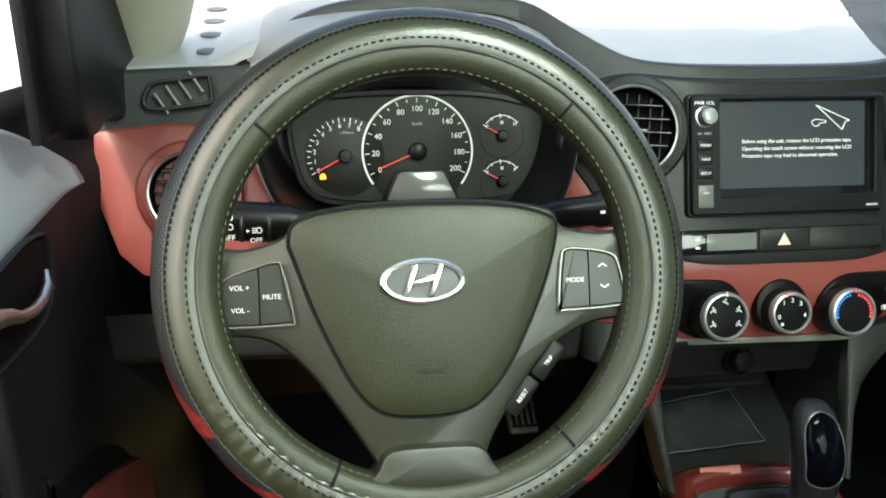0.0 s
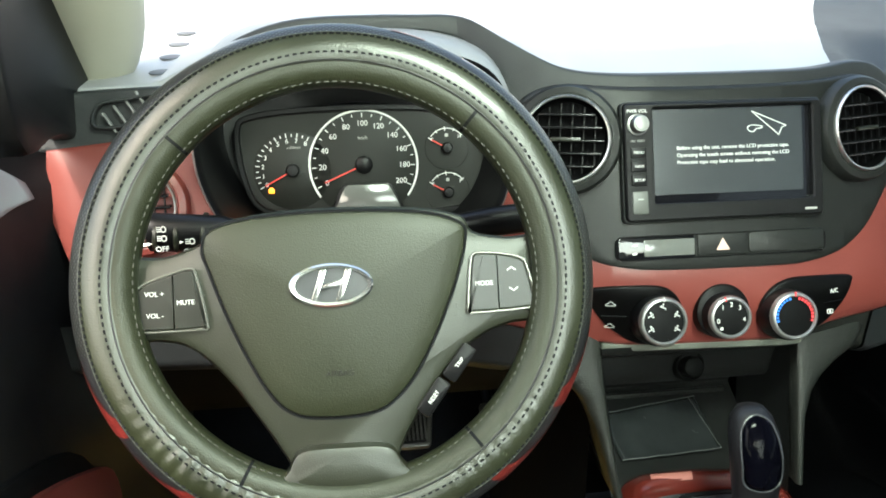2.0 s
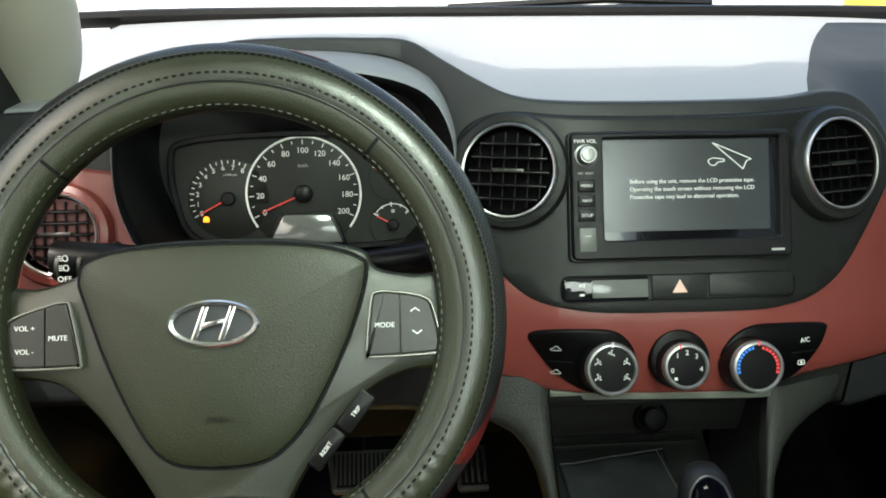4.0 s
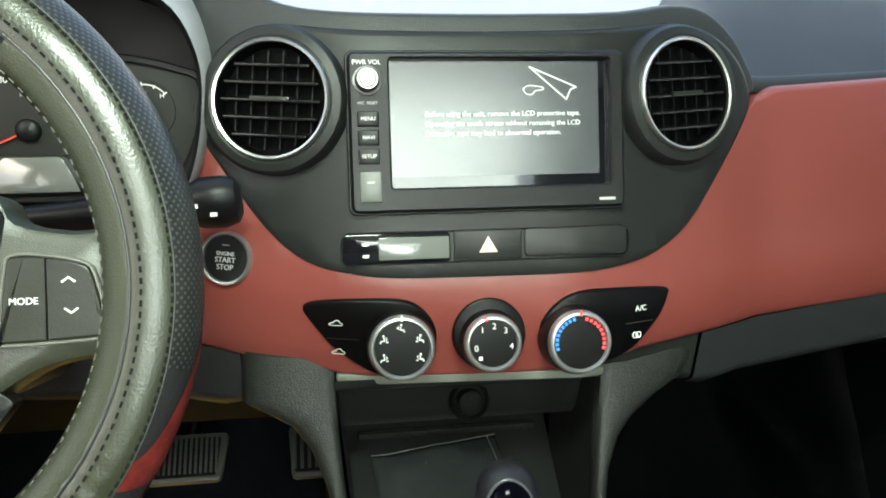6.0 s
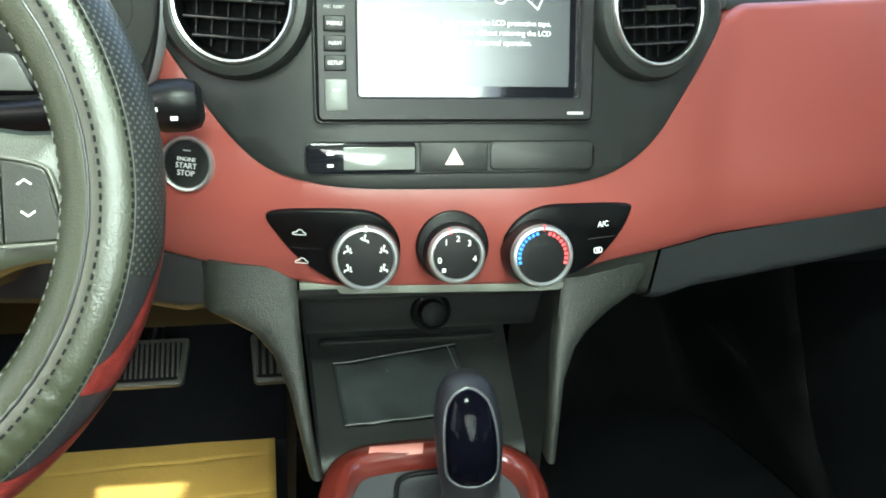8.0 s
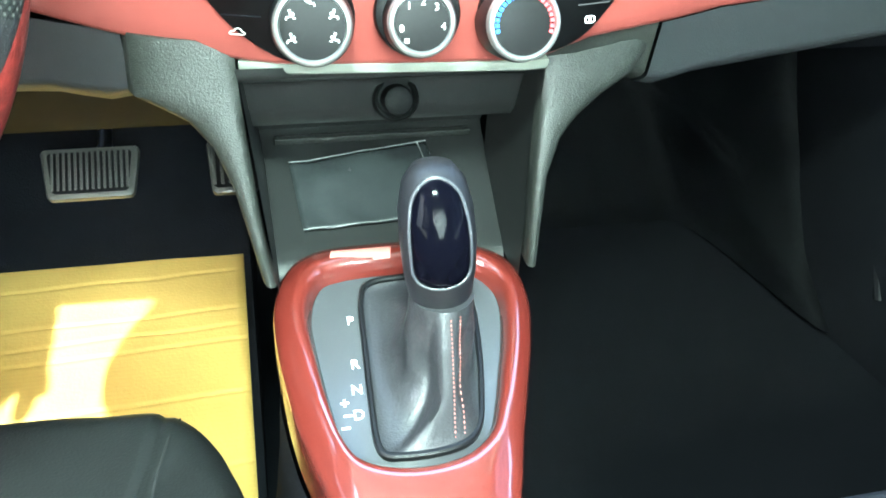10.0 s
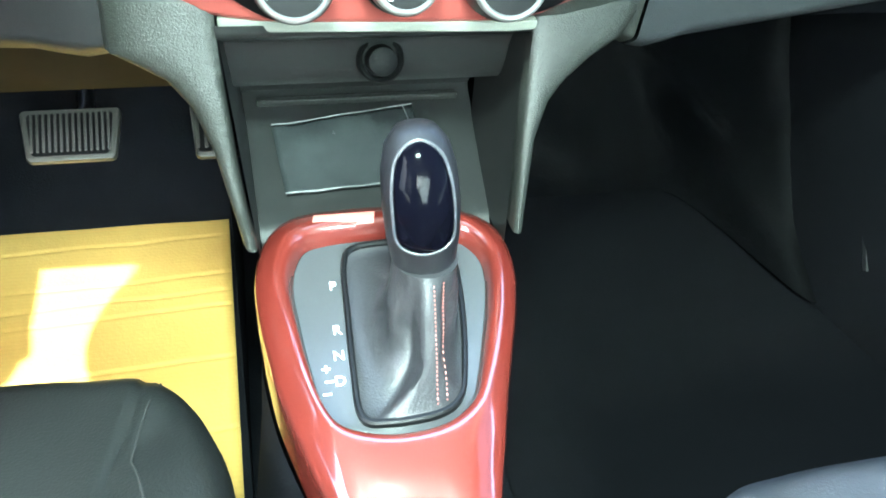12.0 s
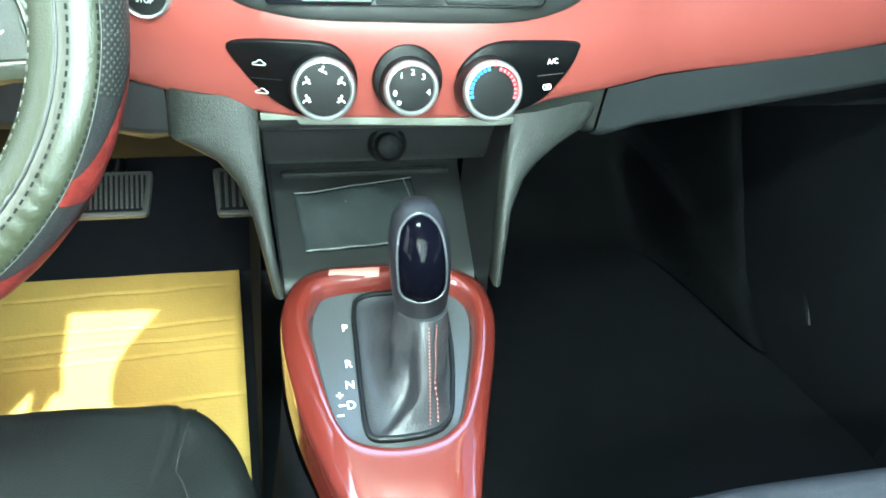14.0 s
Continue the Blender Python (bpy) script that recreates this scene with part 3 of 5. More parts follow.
def hood():
    o = spline(HOOD_IN, 5)
    c = Vector((-0.312, 0.665))
    def ring(scale, out, lift):
        return [Vector((c.x + (p.x - c.x) * scale, out + 0.22 * (p.y - 0.66), c.y + (p.y - c.y) * scale + lift * ss(0.66, 0.75, p.y))) for p in o]
    inner = [ring(0.40, 0.128, 0), ring(0.93, 0.125, -0.004), ring(0.97, 0.09, 0), ring(1.0, 0.045, 0.0), ring(1.012, 0.036, 0.002), ring(1.028, 0.034, 0.004)]
    outer = [ring(1.028, 0.034, 0.004), ring(1.05, 0.040, 0.007), ring(1.075, 0.075, 0.011), ring(1.10, 0.13, 0.013), ring(1.14, 0.22, 0.010), ring(1.15, 0.42, 0.004)]
    return skin(bmesh.new(), inner), skin(bmesh.new(), outer)


hood_in, hood_out = hood()
part("instrument_hood", hood_in, BLACK, dash, "black inside of the hood over the gauges")
# The brow is dark plastic; its pale grey carries the daylight on it.
part("hood_brow", hood_out, mat("brow_lit", (0.24, 0.245, 0.25), 0.45, bump=0.35, grain=1100), dash, "brow of the hood, daylight put into its pale grey")

# round and trapezoid air vents
SLAT = mat("slat_plastic", (0.0055, 0.0058, 0.0062), 0.24, bump=0.0, spec=0.7)


FINBLACK = mat("fin_plastic", (0.004, 0.004, 0.0044), 0.4, bump=0.0, spec=0.3)
# Near-black holds the shade of a depth that the vents lack.
VENT_SHADE = mat("vent_shade", (0.0015, 0.0015, 0.0018), 0.7, bump=0.0, spec=0.05)


def slatted_disc(r, parent, n=5, z=0.004):
    """Broad tilted blades across the barrel, a few slim fins deep behind them, and a tab on the middle blade."""
    for k in range(n):
        y = r * (-0.66 + 1.32 * k / (n - 1))
        w = 2 * math.sqrt(max(r * r - y * y, 1e-6)) * 0.97
        part("slat", box(0, 0, 0, w, 0.0019, 0.0086, 0.0006, m=pose(0, y, z + 0.0006, 14, 0, 0)), SLAT, parent)
    for k in range(6):
        x = r * (-0.75 + 0.30 * k)
        part("fin", box(x, 0, z - 0.0052, 0.0010, 2 * math.sqrt(r * r - x * x) * 0.95, 0.0036), FINBLACK, parent)
    part("tab", box(0, 0, z + 0.0052, 0.026, 0.0034, 0.0034, 0.0012), BUTTON, parent, "small grey adjusting tab")


def round_vent(x, z, r, out, ring_mat, housing, label):
    v = thing("air_vent", label, "air vent", on_dash(x, z, out), group="round air vents")
    part("housing", lathe([(r + 0.0125, -0.022), (r + 0.0125, 0.002), (r + 0.010, 0.006), (r + 0.005, 0.0075), (r + 0.003, 0.0065)], 56, cap_last=False), housing, v)
    part("chrome_ring", lathe([(r + 0.0030, 0.004), (r + 0.0030, 0.0085), (r + 0.0020, 0.0098), (r + 0.0006, 0.0092), (r + 0.0002, 0.004)], 56, cap_last=False), ring_mat, v, "bright chrome ring")
    part("barrel", lathe([(r + 0.0004, 0.007), (r - 0.0008, 0.001), (r - 0.0014, -0.0042), (r * 0.5, -0.0043)], 48), VENT_SHADE, v, "shallow vent barrel, the shade of its depth put into black")
    slatted_disc(r - 0.002, v, 5, 0.003)
    return v


round_vent(-0.1335, 0.6775, 0.0355, 0.008, CHROME, FACIA, "round air vent with black slats and chrome ring")
round_vent(0.1365, 0.6785, 0.0355, 0.008, CHROME, FACIA, "round air vent with black slats and chrome ring")
round_vent(-0.505, 0.628, 0.031, 0.004, CHROME, RED, "round side air vent set in the red trim")
sv = thing("side_window_vent", "slatted grey demister vent beside the door", "air vent", on_dash(-0.510, 0.706, 0.004))
o = spline([(-0.026, -0.013), (-0.024, 0.008), (0.0, 0.013), (0.022, 0.016), (0.026, 0.010), (0.027, -0.006), (0.02, -0.010)], 4)
part("frame", frame_plate(o, inset(o, 0.003), -0.004, 0.003, 0.001), DASH, sv)
part("backing", plate(inset(o, 0.002), -0.012, -0.009), VENT_SHADE, sv)
SLATGREY = mat("slat_grey", (0.22, 0.22, 0.215), 0.4, bump=0.0)
for k in range(4):
    part("slat", box(-0.0165 + 0.011 * k, 0.001, -0.0012, 0.0017, 0.020, 0.006, 0.0004, m=pose(0, 0, 0, 0, 0, 32)), SLATGREY, sv)

# ---- head unit ----
CX = 0.0015
radio = thing("head_unit", "double-height touch-screen head unit with black bezel", "car stereo", on_dash(CX, 0.6595, 0.0065))
RW, RH = 0.180, 0.101
part("bezel", frame_plate(rrect(RW, RH, 0.004, 4), rrect(0.1455, 0.082, 0.002, 4, 0.0085, 0.0055), -0.010, 0.004, 0.0012), BLACK, radio, "black bezel with satin face")
part("rim", frame_plate(rrect(RW + 0.004, RH + 0.004, 0.005, 4), rrect(RW, RH, 0.004, 4), -0.012, 0.000, 0.0008), FACIA, radio)


def screen_material():
    m = mat("screen_glass", (0.02, 0.024, 0.025), 0.22, vary=0.25, scale=50, bump=0.0, spec=0.5)
    b = m.node_tree.nodes["Principled BSDF"]
    b.inputs["Coat Weight"].default_value, b.inputs["Coat IOR"].default_value, b.inputs["Coat Roughness"].default_value = 0.6, 1.65, 0.2
    b.inputs["Emission Color"].default_value = (0.5, 0.56, 0.58, 1)
    b.inputs["Emission Strength"].default_value = 0.014
    return m


part("screen", plate(rrect(0.139, 0.074, 0.0006, 2, 0.0055, 0.0085), -0.0034, -0.0022), screen_material(), radio, "lit grey touch screen with a warning text")
part("screen_border", plate(rrect(0.1465, 0.083, 0.001, 2, 0.0085, 0.0055), -0.008, -0.0028), GLOSS, radio)
for k, text in enumerate(("Before using the unit, remove the LCD protective tape.", "Operating the touch screen without removing the LCD", "Protective tape may lead to abnormal operation.")):
    words(text, 0.0046, WHITE, radio, flat(-0.0615 + 0.02, 0.0115 - 0.0062 * k, -0.0018), align="LEFT")
arrow = bmesh.new()
for a, b in (((0.028, 0.042), (0.060, 0.0285)), ((0.060, 0.0285), (0.056, 0.027)), ((0.056, 0.027), (0.053, 0.0205)), ((0.053, 0.0205), (0.028, 0.042))):
    tube([(*a, -0.0019), (*b, -0.0019)], 0.0005, 4, arrow)
part("arrow_sign", arrow, WHITE, radio, "white outlined arrow sign")
hand = bmesh.new()
pts = spline([(0.024, 0.0275), (0.027, 0.0295), (0.031, 0.0295), (0.037, 0.0285), (0.037, 0.027), (0.032, 0.0262), (0.030, 0.0240), (0.026, 0.0243)], 3)
tube([(p.x, p.y, -0.0019) for p in pts + pts[:1]], 0.00045, 4, hand)
part("pointer_sign", hand, WHITE, radio, "white outlined pointer sign")
knob = part("volume_knob", lathe([(0.0092, 0.003), (0.0092, 0.006), (0.0078, 0.0065), (0.0074, 0.013), (0.0064, 0.0145)], 32), RINGMETAL, radio, "satin round volume knob", m=flat(-0.0785, 0.0325))
part("knob_cap", lathe([(0.0056, 0.0146), (0.0050, 0.0154), (0.003, 0.0158)], 24), mat("cap_grey", (0.3, 0.3, 0.29), 0.35, 0.4, bump=0.0), knob)
words("PWR VOL", 0.0042, WHITE, radio, flat(-0.0785, 0.0440, 0.0042))
words("MIC  RESET", 0.0026, DIMINK, radio, flat(-0.0785, 0.0185, 0.0042))
for k, text in enumerate(("MENU", "NAVI", "SETUP")):
    b = part("key", plate(rrect(0.0135, 0.0095, 0.001, 3), 0.003, 0.0058, 0.0008), BLACK, radio, m=flat(-0.0785, 0.0085 - 0.0118 * k))
    words(text, 0.0034, WHITE, b, flat(0, 0, 0.006))
usb = part("socket_flap", plate(rrect(0.0140, 0.0195, 0.001, 3), 0.003, 0.0052, 0.0008), mat("flap_grey", (0.10, 0.105, 0.095), 0.35, bump=0.1), radio, "grey socket flap", m=flat(-0.0780, -0.0345))
part("socket_mark", box(0, 0.003, 0.0053, 0.005, 0.0012, 0.0002), DIMINK, usb)
part("maker_mark", box(0.078, -0.0455, 0.0041, 0.011, 0.0018, 0.0002), DIMINK, radio, "small pale mark")

# ---- switch strip ----
strip = thing("switch_strip", "black switch strip with hazard button below the screen", "switch panel", on_dash(0.0, 0.5885, 0.003))
o = rrect(0.194, 0.0215, 0.007, 5)
part("surround", frame_plate(o, inset(o, 0.0012), -0.004, 0.0008, 0.0005), BLACK, strip)
part("warning_panel", plate(rrect(0.070, 0.0190, 0.003, 4, -0.0605, 0), -0.004, 0.0012, 0.0006), GLOSS, strip)
part("display_window", plate(rrect(0.046, 0.0145, 0.0008, 2, -0.0495, -0.0002), 0.0012, 0.0018, 0.0003), LCDGREY, strip, "reflective small display window")
part("indicator", box(-0.081, 0.003, 0.0014, 0.004, 0.0018, 0.0004), WHITE, strip)
part("indicator", box(-0.081, -0.0045, 0.0014, 0.004, 0.0018, 0.0004), WHITE, strip)
hz = part("hazard_button", plate(rrect(0.0455, 0.0190, 0.0012, 3, 0, 0), -0.004, 0.0016, 0.0008), FACIA, strip, m=flat(-0.0005, 0.0005))
tri = [Vector((0.0072 * math.cos(radians(a)), 0.0072 * math.sin(radians(a)) - 0.0015)) for a in (90, 210, 330)]
part("warning_triangle", plate(tri, 0.0014, 0.0019), PINKINK, hz, "pale red warning triangle", smooth=0)
part("blank_cover", plate(rrect(0.071, 0.0190, 0.004, 4, 0.0595, 0.0008), -0.004, 0.0012, 0.0008), FACIA, strip)

# ---- climate controls ----
climate = thing("climate_panel", "black climate control panel with three round dials", "control panel")
left_pod = [(-0.1221, 0.5504), (-0.1, 0.5556), (-0.06, 0.5563), (-0.0428, 0.5472), (-0.0349, 0.5304), (-0.0391, 0.509), (-0.0564, 0.4984), (-0.0759, 0.5001), (-0.0997, 0.5158), (-0.1161, 0.5365)]
right_pod = [(0.127, 0.5525), (0.09, 0.5565), (0.062, 0.5565), (0.044, 0.5479), (0.035, 0.5324), (0.0427, 0.5094), (0.0608, 0.501), (0.0831, 0.5017), (0.104, 0.5104), (0.12, 0.53), (0.1295, 0.546)]
INKBLACK = mat("ink_black", (0.002, 0.002, 0.0022), 0.4, bump=0.05, spec=0.15)
part("left_pod", bend(plate(spline(left_pod, 4), -0.004, 0.003, 0.0015), 0.03), INKBLACK, climate)
part("right_pod", bend(plate(spline(right_pod, 4), -0.004, 0.003, 0.0015), 0.03), INKBLACK, climate)
part("middle_pod", plate(circle(0.0245, 40), -0.01, 0.009, 0.0025), INKBLACK, climate, m=on_dash(-0.0002, 0.5296))


RINGSILVER = mat("ring_silver", (0.50, 0.50, 0.49), 0.34, 0.85, vary=0.04, bump=0.05)


def dial(x, z, r, kind):
    d = part("dial", lathe([(r + 0.0030, -0.004), (r + 0.0024, 0.012), (r + 0.0012, 0.0175), (r - 0.001, 0.0180)], 48), BLACK, climate, "black rotary dial", m=on_dash(x, z, 0.004))
    part("dial_ring", lathe([(r + 0.0012, 0.0165), (r + 0.0008, 0.0200), (r + 0.0001, 0.0222), (r - 0.0008, 0.0230), (r - 0.0018, 0.0232), (r - 0.0026, 0.0222), (r - 0.0028, 0.0206)], 56, cap_last=False), RINGSILVER, d, "satin silver ring")
    part("dial_face", lathe([(r - 0.0024, 0.0209), (r * 0.5, 0.0213), (0.0005, 0.0214)], 40), INKBLACK, d)
    part("index_mark", box(0, 0, 0, 0.0012, 0.0040, 0.001, m=pose(0, 0, 0.0230, 0, 0, 18 if kind == "fan" else 0) @ pose(0, r - 0.0008, 0)), REDINK if kind != "mode" else WHITE, d)
    if kind == "fan":
        for text, a in (("0", 196), ("1", 128), ("2", 88), ("3", 48), ("4", 350)):
            words(text, 0.0056, WHITE, d, flat(0.0118 * math.cos(radians(a)), 0.0112 * math.sin(radians(a)), 0.0218))
        part("off_mark", box(-0.0085, -0.0095, 0.0216, 0.0024, 0.0024, 0.0003), WHITE, d)
    if kind == "mode":
        for a in (90, 28, -28, 152, 208):
            s = bmesh.new()
            cx, cy, turn = 0.0138 * math.cos(radians(a)), 0.0130 * math.sin(radians(a)), 1 if a < 91 else -1
            at = lambda px, py: (cx + turn * px, cy + py, 0.0217)
            tube([at(-0.0006, 0.0012), at(-0.0010, -0.0008), at(0.0012, -0.0010), at(0.0016, -0.0024)], 0.00055, 4, s)
            box(at(-0.0004, 0.0023)[0], cy + 0.0023, 0.0217, 0.0012, 0.0012, 0.0003, 0, s)
            tube([at(-0.0034, 0.0004 if a % 4 else -0.0016), at(-0.0019, 0.0004 if a % 4 else -0.0016)], 0.0005, 4, s)
            tube([at(-0.0019, 0.0014), at(-0.0026, 0.0004), at(-0.0019, -0.0006)], 0.0004, 4, s)
            part("airflow_sign", s, WHITE, d)
    if kind == "heat":
        for a0, a1, mt, nm in ((100, 200, BLUEINK, "cold_arc"), (-20, 80, REDINK, "hot_arc")):
            s = bmesh.new()
            for k in range(9):
                a = radians(a0 + (a1 - a0) * (k + 0.5) / 9)
                box(0, 0, 0, 0.0020, 0.0022, 0.0003, 0, s, pose(0.0158 * math.cos(a), 0.0158 * math.sin(a), 0.0216, 0, 0, math.degrees(a) - 90))
            part(nm, s, mt, d)


dial(-0.0591, 0.5238, 0.0205, "mode")
dial(0.0002, 0.5256, 0.0180, "fan")
dial(0.0574, 0.5245, 0.0202, "heat")
for x, z in ((-0.0999, 0.5385), (-0.0987, 0.5164)):
    s = bmesh.new()
    pts = spline([(-0.005, -0.0012), (-0.0045, 0.0006), (-0.002, 0.001), (-0.001, 0.0026), (0.0022, 0.0026), (0.0034, 0.0008), (0.005, 0.0004), (0.005, -0.0012)], 2)
    tube([(p.x, p.y, 0) for p in pts + pts[:1]], 0.0004, 4, s)
    part("car_sign", s, DIMINK, climate, m=on_dash(x, z, 0.0072) @ Matrix.Scale(0.8, 4))
    part("key_gap", box(0, 0, 0, 0.022, 0.0006, 0.0004), GLOSS, climate, m=on_dash(x + 0.004, 0.5269, 0.0062)) if z > 0.53 else None
words("A/C", 0.0055, WHITE, climate, on_dash(0.1046, 0.5414, 0.0062))
s = bmesh.new()
pts = rrect(0.0062, 0.0036, 0.001, 2)
tube([(p.x, p.y, 0) for p in pts + pts[:1]], 0.0004, 4, s)
box(0, 0, 0, 0.002, 0.0022, 0.0004, 0, s)
part("demist_sign", s, WHITE, climate, m=on_dash(0.1035, 0.5217, 0.0062))
part("key_gap", box(0, 0, 0, 0.022, 0.0006, 0.0004), GLOSS, climate, m=on_dash(0.1048, 0.5317, 0.0050))

# ---- start button ----
sb = thing("start_button", "round black engine start button with silver ring", "button", on_dash(-0.171, 0.5775, 0.0))
part("button_ring", lathe([(0.0182, -0.003), (0.0182, 0.003), (0.0172, 0.0042), (0.0158, 0.0036), (0.0154, 0.001)], 40, cap_last=False), RINGSILVER, sb)
part("button_cap", lathe([(0.0156, 0.0), (0.0152, 0.0022), (0.010, 0.0026), (0.0005, 0.0027)], 40), FACIA, sb)
for text, y, s in (("ENGINE", 0.0030, 0.0036), ("START", -0.0012, 0.0050), ("STOP", -0.0060, 0.0050)):
    words(text, s, WHITE, sb, flat(0, y, 0.0029))
part("lamp_slit", box(0, 0.0088, 0.0027, 0.005, 0.0008, 0.0003), DIMINK, sb)

# ---- gauges ----
GX, GZ = -0.309, 0.648
gp = Matrix.Translation((GX, 0.1095, GZ)) @ pose(0, 0, 0, 90 - 11.3, 0, 0)
gauges = thing("instrument_cluster", "instrument cluster with three dark gauges and a small display", "gauges", gp)
face = [(-0.113, 0.036), (-0.100, 0.046), (-0.06, 0.0505), (0.0, 0.052), (0.06, 0.0495), (0.102, 0.041), (0.118, 0.030), (0.114, -0.018), (0.103, -0.040), (0.035, -0.0465), (-0.035, -0.046), (-0.093, -0.038), (-0.110, -0.005)]
part("face", plate(spline(face, 4), -0.004, 0.0, 0.0), DIAL, gauges, "dark olive-grey gauge face")
o = spline(face, 4)
part("face_rim", frame_plate(inset(o, -0.004), inset(o, 0.0015), -0.004, 0.004, 0.001), BLACK, gauges)


def gauge(name, cx, cy, r, a0, a1, labels, ticks, size, ring, needle, hub):
    g = part(name, lathe([(r * 1.0, 0.0002), (r * 0.98, 0.0006), (0.0005, 0.0006)], 48), DIAL, gauges, m=flat(cx, cy))
    if ring:
        b = bmesh.new()
        tube([(1.0 * r * math.cos(radians(a)), 1.0 * r * math.sin(radians(a)), 0.0016) for a in range(a1 - 12, a0 + 13, 6)], 0.0011, 6, b)
        part("gauge_ring", b, WHITE, g, "white ring")
    t = bmesh.new()
    for k in range(ticks):
        a = a0 + (a1 - a0) * k / (ticks - 1)
        big = k % 2 == 0
        box(0, 0, 0, 0.0008, 0.0042 if big else 0.0026, 0.0003, 0, t, pose(0, 0, 0.001, 0, 0, a - 90) @ pose(0, r * 0.95 - 0.0018, 0))
    part("tick_marks", t, WHITE, g)
    for k, text in enumerate(labels):
        a = radians(a0 + (a1 - a0) * k / (len(labels) - 1))
        words(text, size, WHITE, g, flat(r * 0.76 * math.cos(a), r * 0.76 * math.sin(a), 0.0012))
    part("needle", box(0, 0, 0, 0.0012, r * 0.78, 0.001, 0.0004, m=pose(0, 0, 0.004, 0, 0, needle - 90) @ pose(0, r * 0.40, 0)), NEEDLE, g, "red needle")
    part("needle_hub", lathe([(hub, 0.001), (hub, 0.006), (hub * 0.8, 0.0075), (0.0005, 0.0078)], 28), BLACK, g)
    return g


sp = gauge("speedometer", 0, 0, 0.0505, 205, -25, ("0", "20", "40", "60", "80", "100", "120", "140", "160", "180", "200"), 21, 0.0072, True, 203, 0.0082)
words("km/h", 0.0045, DIMINK, sp, flat(0, 0.025, 0.0012))
rv = gauge("rev_counter", -0.066, -0.003, 0.036, 208, 62, ("0", "1", "2", "3", "4", "5", "6", "7", "8"), 17, 0.0060, False, 208, 0.0062)
words("x1000rpm", 0.0030, DIMINK, rv, flat(0.002, 0.021, 0.0012))
for nm, cy, ends in (("temperature_gauge", 0.013, ("C", "H")), ("fuel_gauge", -0.029, ("E", "F"))):
    g = gauge(nm, 0.079, cy, 0.021, 150, 40, ends, 5, 0.0046, False, 152, 0.0052)
    a = bmesh.new()
    tube([(0.0185 * math.cos(radians(t)), 0.0185 * math.sin(radians(t)), 0.001) for t in range(40, 152, 8)], 0.0005, 4, a)
    part("arc_mark", a, WHITE, g)
    part("sign", box(0, 0.012, 0.001, 0.003, 0.003, 0.0003), DIMINK, g)
lcd = [Vector(p) for p in ((-0.034, -0.0455), (-0.0285, -0.034), (-0.0215, -0.0195), (-0.018, -0.0175), (0.022, -0.0175), (0.0255, -0.0195), (0.033, -0.034), (0.038, -0.0455))]
part("display_surround", plate(lcd, 0.001, 0.0075, 0.0008), BLACK, gauges)
lc = Vector((0.002, -0.033))
part("display", plate([lc + (p - lc) * 0.88 for p in lcd], 0.0074, 0.0082, 0.0002), LCDGREY, gauges, "dark display, its pale reflection partly put into the grey", m=Matrix.Translation((lc.x, lc.y, 0.0020)) @ pose(0, 0, 0, -7, 0, 0) @ Matrix.Translation((-lc.x, -lc.y, 0)))
w = bmesh.new()
box(0, 0, 0, 0.0052, 0.0038, 0.0006, 0.0005, w)
box(0, 0.0024, 0, 0.003, 0.0014, 0.0006, 0, w)
part("warning_lamp", w, AMBER, gauges, "glowing amber engine warning lamp", m=flat(-0.0865, -0.0215, 0.001))

# ---- steering wheel ----
wheel = thing("steering_wheel", "three-spoke steering wheel in a stitched dark leather cover with red inserts", "steering wheel", pose(-0.3344, -0.1367, 0.6263, 69, 0, 0))
RM, RT = 0.1500, 0.0208


def torus_patch(R, r, a0, a1, t0, t1, na, nt, wrinkle=0.0, uv=False, skew=0.0, taper=0.0):
    bm = bmesh.new()
    lay = bm.loops.layers.uv.new("UVMap") if uv else None

    def f(i, j):
        t = radians(t0 + (t1 - t0) * j / nt)
        full = 1 - taper * ss(0.5, 1.0, j / nt)
        a = radians(a0 + (a1 - a0) * i / na * full + skew * (t1 - t0) * (1 - j / nt) / 150)
        rr = r
        if wrinkle:
            d = math.degrees(a) % 360
            w = ss(200, 225, d) * (1 - ss(262, 285, d)) + 0.35 * ss(285, 300, d) * (1 - ss(325, 335, d))
            rr += wrinkle * w * max(0, math.sin(t)) * (math.sin(a * 95) * 0.6 + noise.noise((a * 26, t * 1.5, 0)) * 0.8)
            rr += wrinkle * 0.35 * noise.noise((math.cos(a) * 9, math.sin(a) * 9, t * 2))
        return Vector(((R + rr * math.cos(t)) * math.cos(a), (R + rr * math.cos(t)) * math.sin(a), rr * math.sin(t))), (math.radians(a0 + (a1 - a0) * i / na) * R, t * r)
    pts = [[f(i, j) for j in range(nt + 1)] for i in range(na + 1)]
    v = [[bm.verts.new(p[0]) for p in row] for row in pts]
    for i in range(na):
        for j in range(nt):
            fc = bm.faces.new((v[i][j], v[i + 1][j], v[i + 1][j + 1], v[i][j + 1]))
            if uv:
                for lp, (ii, jj) in zip(fc.loops, ((i, j), (i + 1, j), (i + 1, j + 1), (i, j + 1))):
                    lp[lay].uv = pts[ii][jj][1]
    bmesh.ops.remove_doubles(bm, verts=bm.verts, dist=1e-6)
    return bm


part("rim_cover", torus_patch(RM, RT, 0, 360, 0, 360, 480, 32, 0.0006), LEATHER, wheel, "dark leather rim cover, greenish light put into its olive, wrinkled at the bottom")
part("rim", torus_patch(0.1412, 0.0128, 0, 360, 60, 320, 160, 20), HUB, wheel, "smooth grey inner rim", m=flat(0, 0, 0.0062))
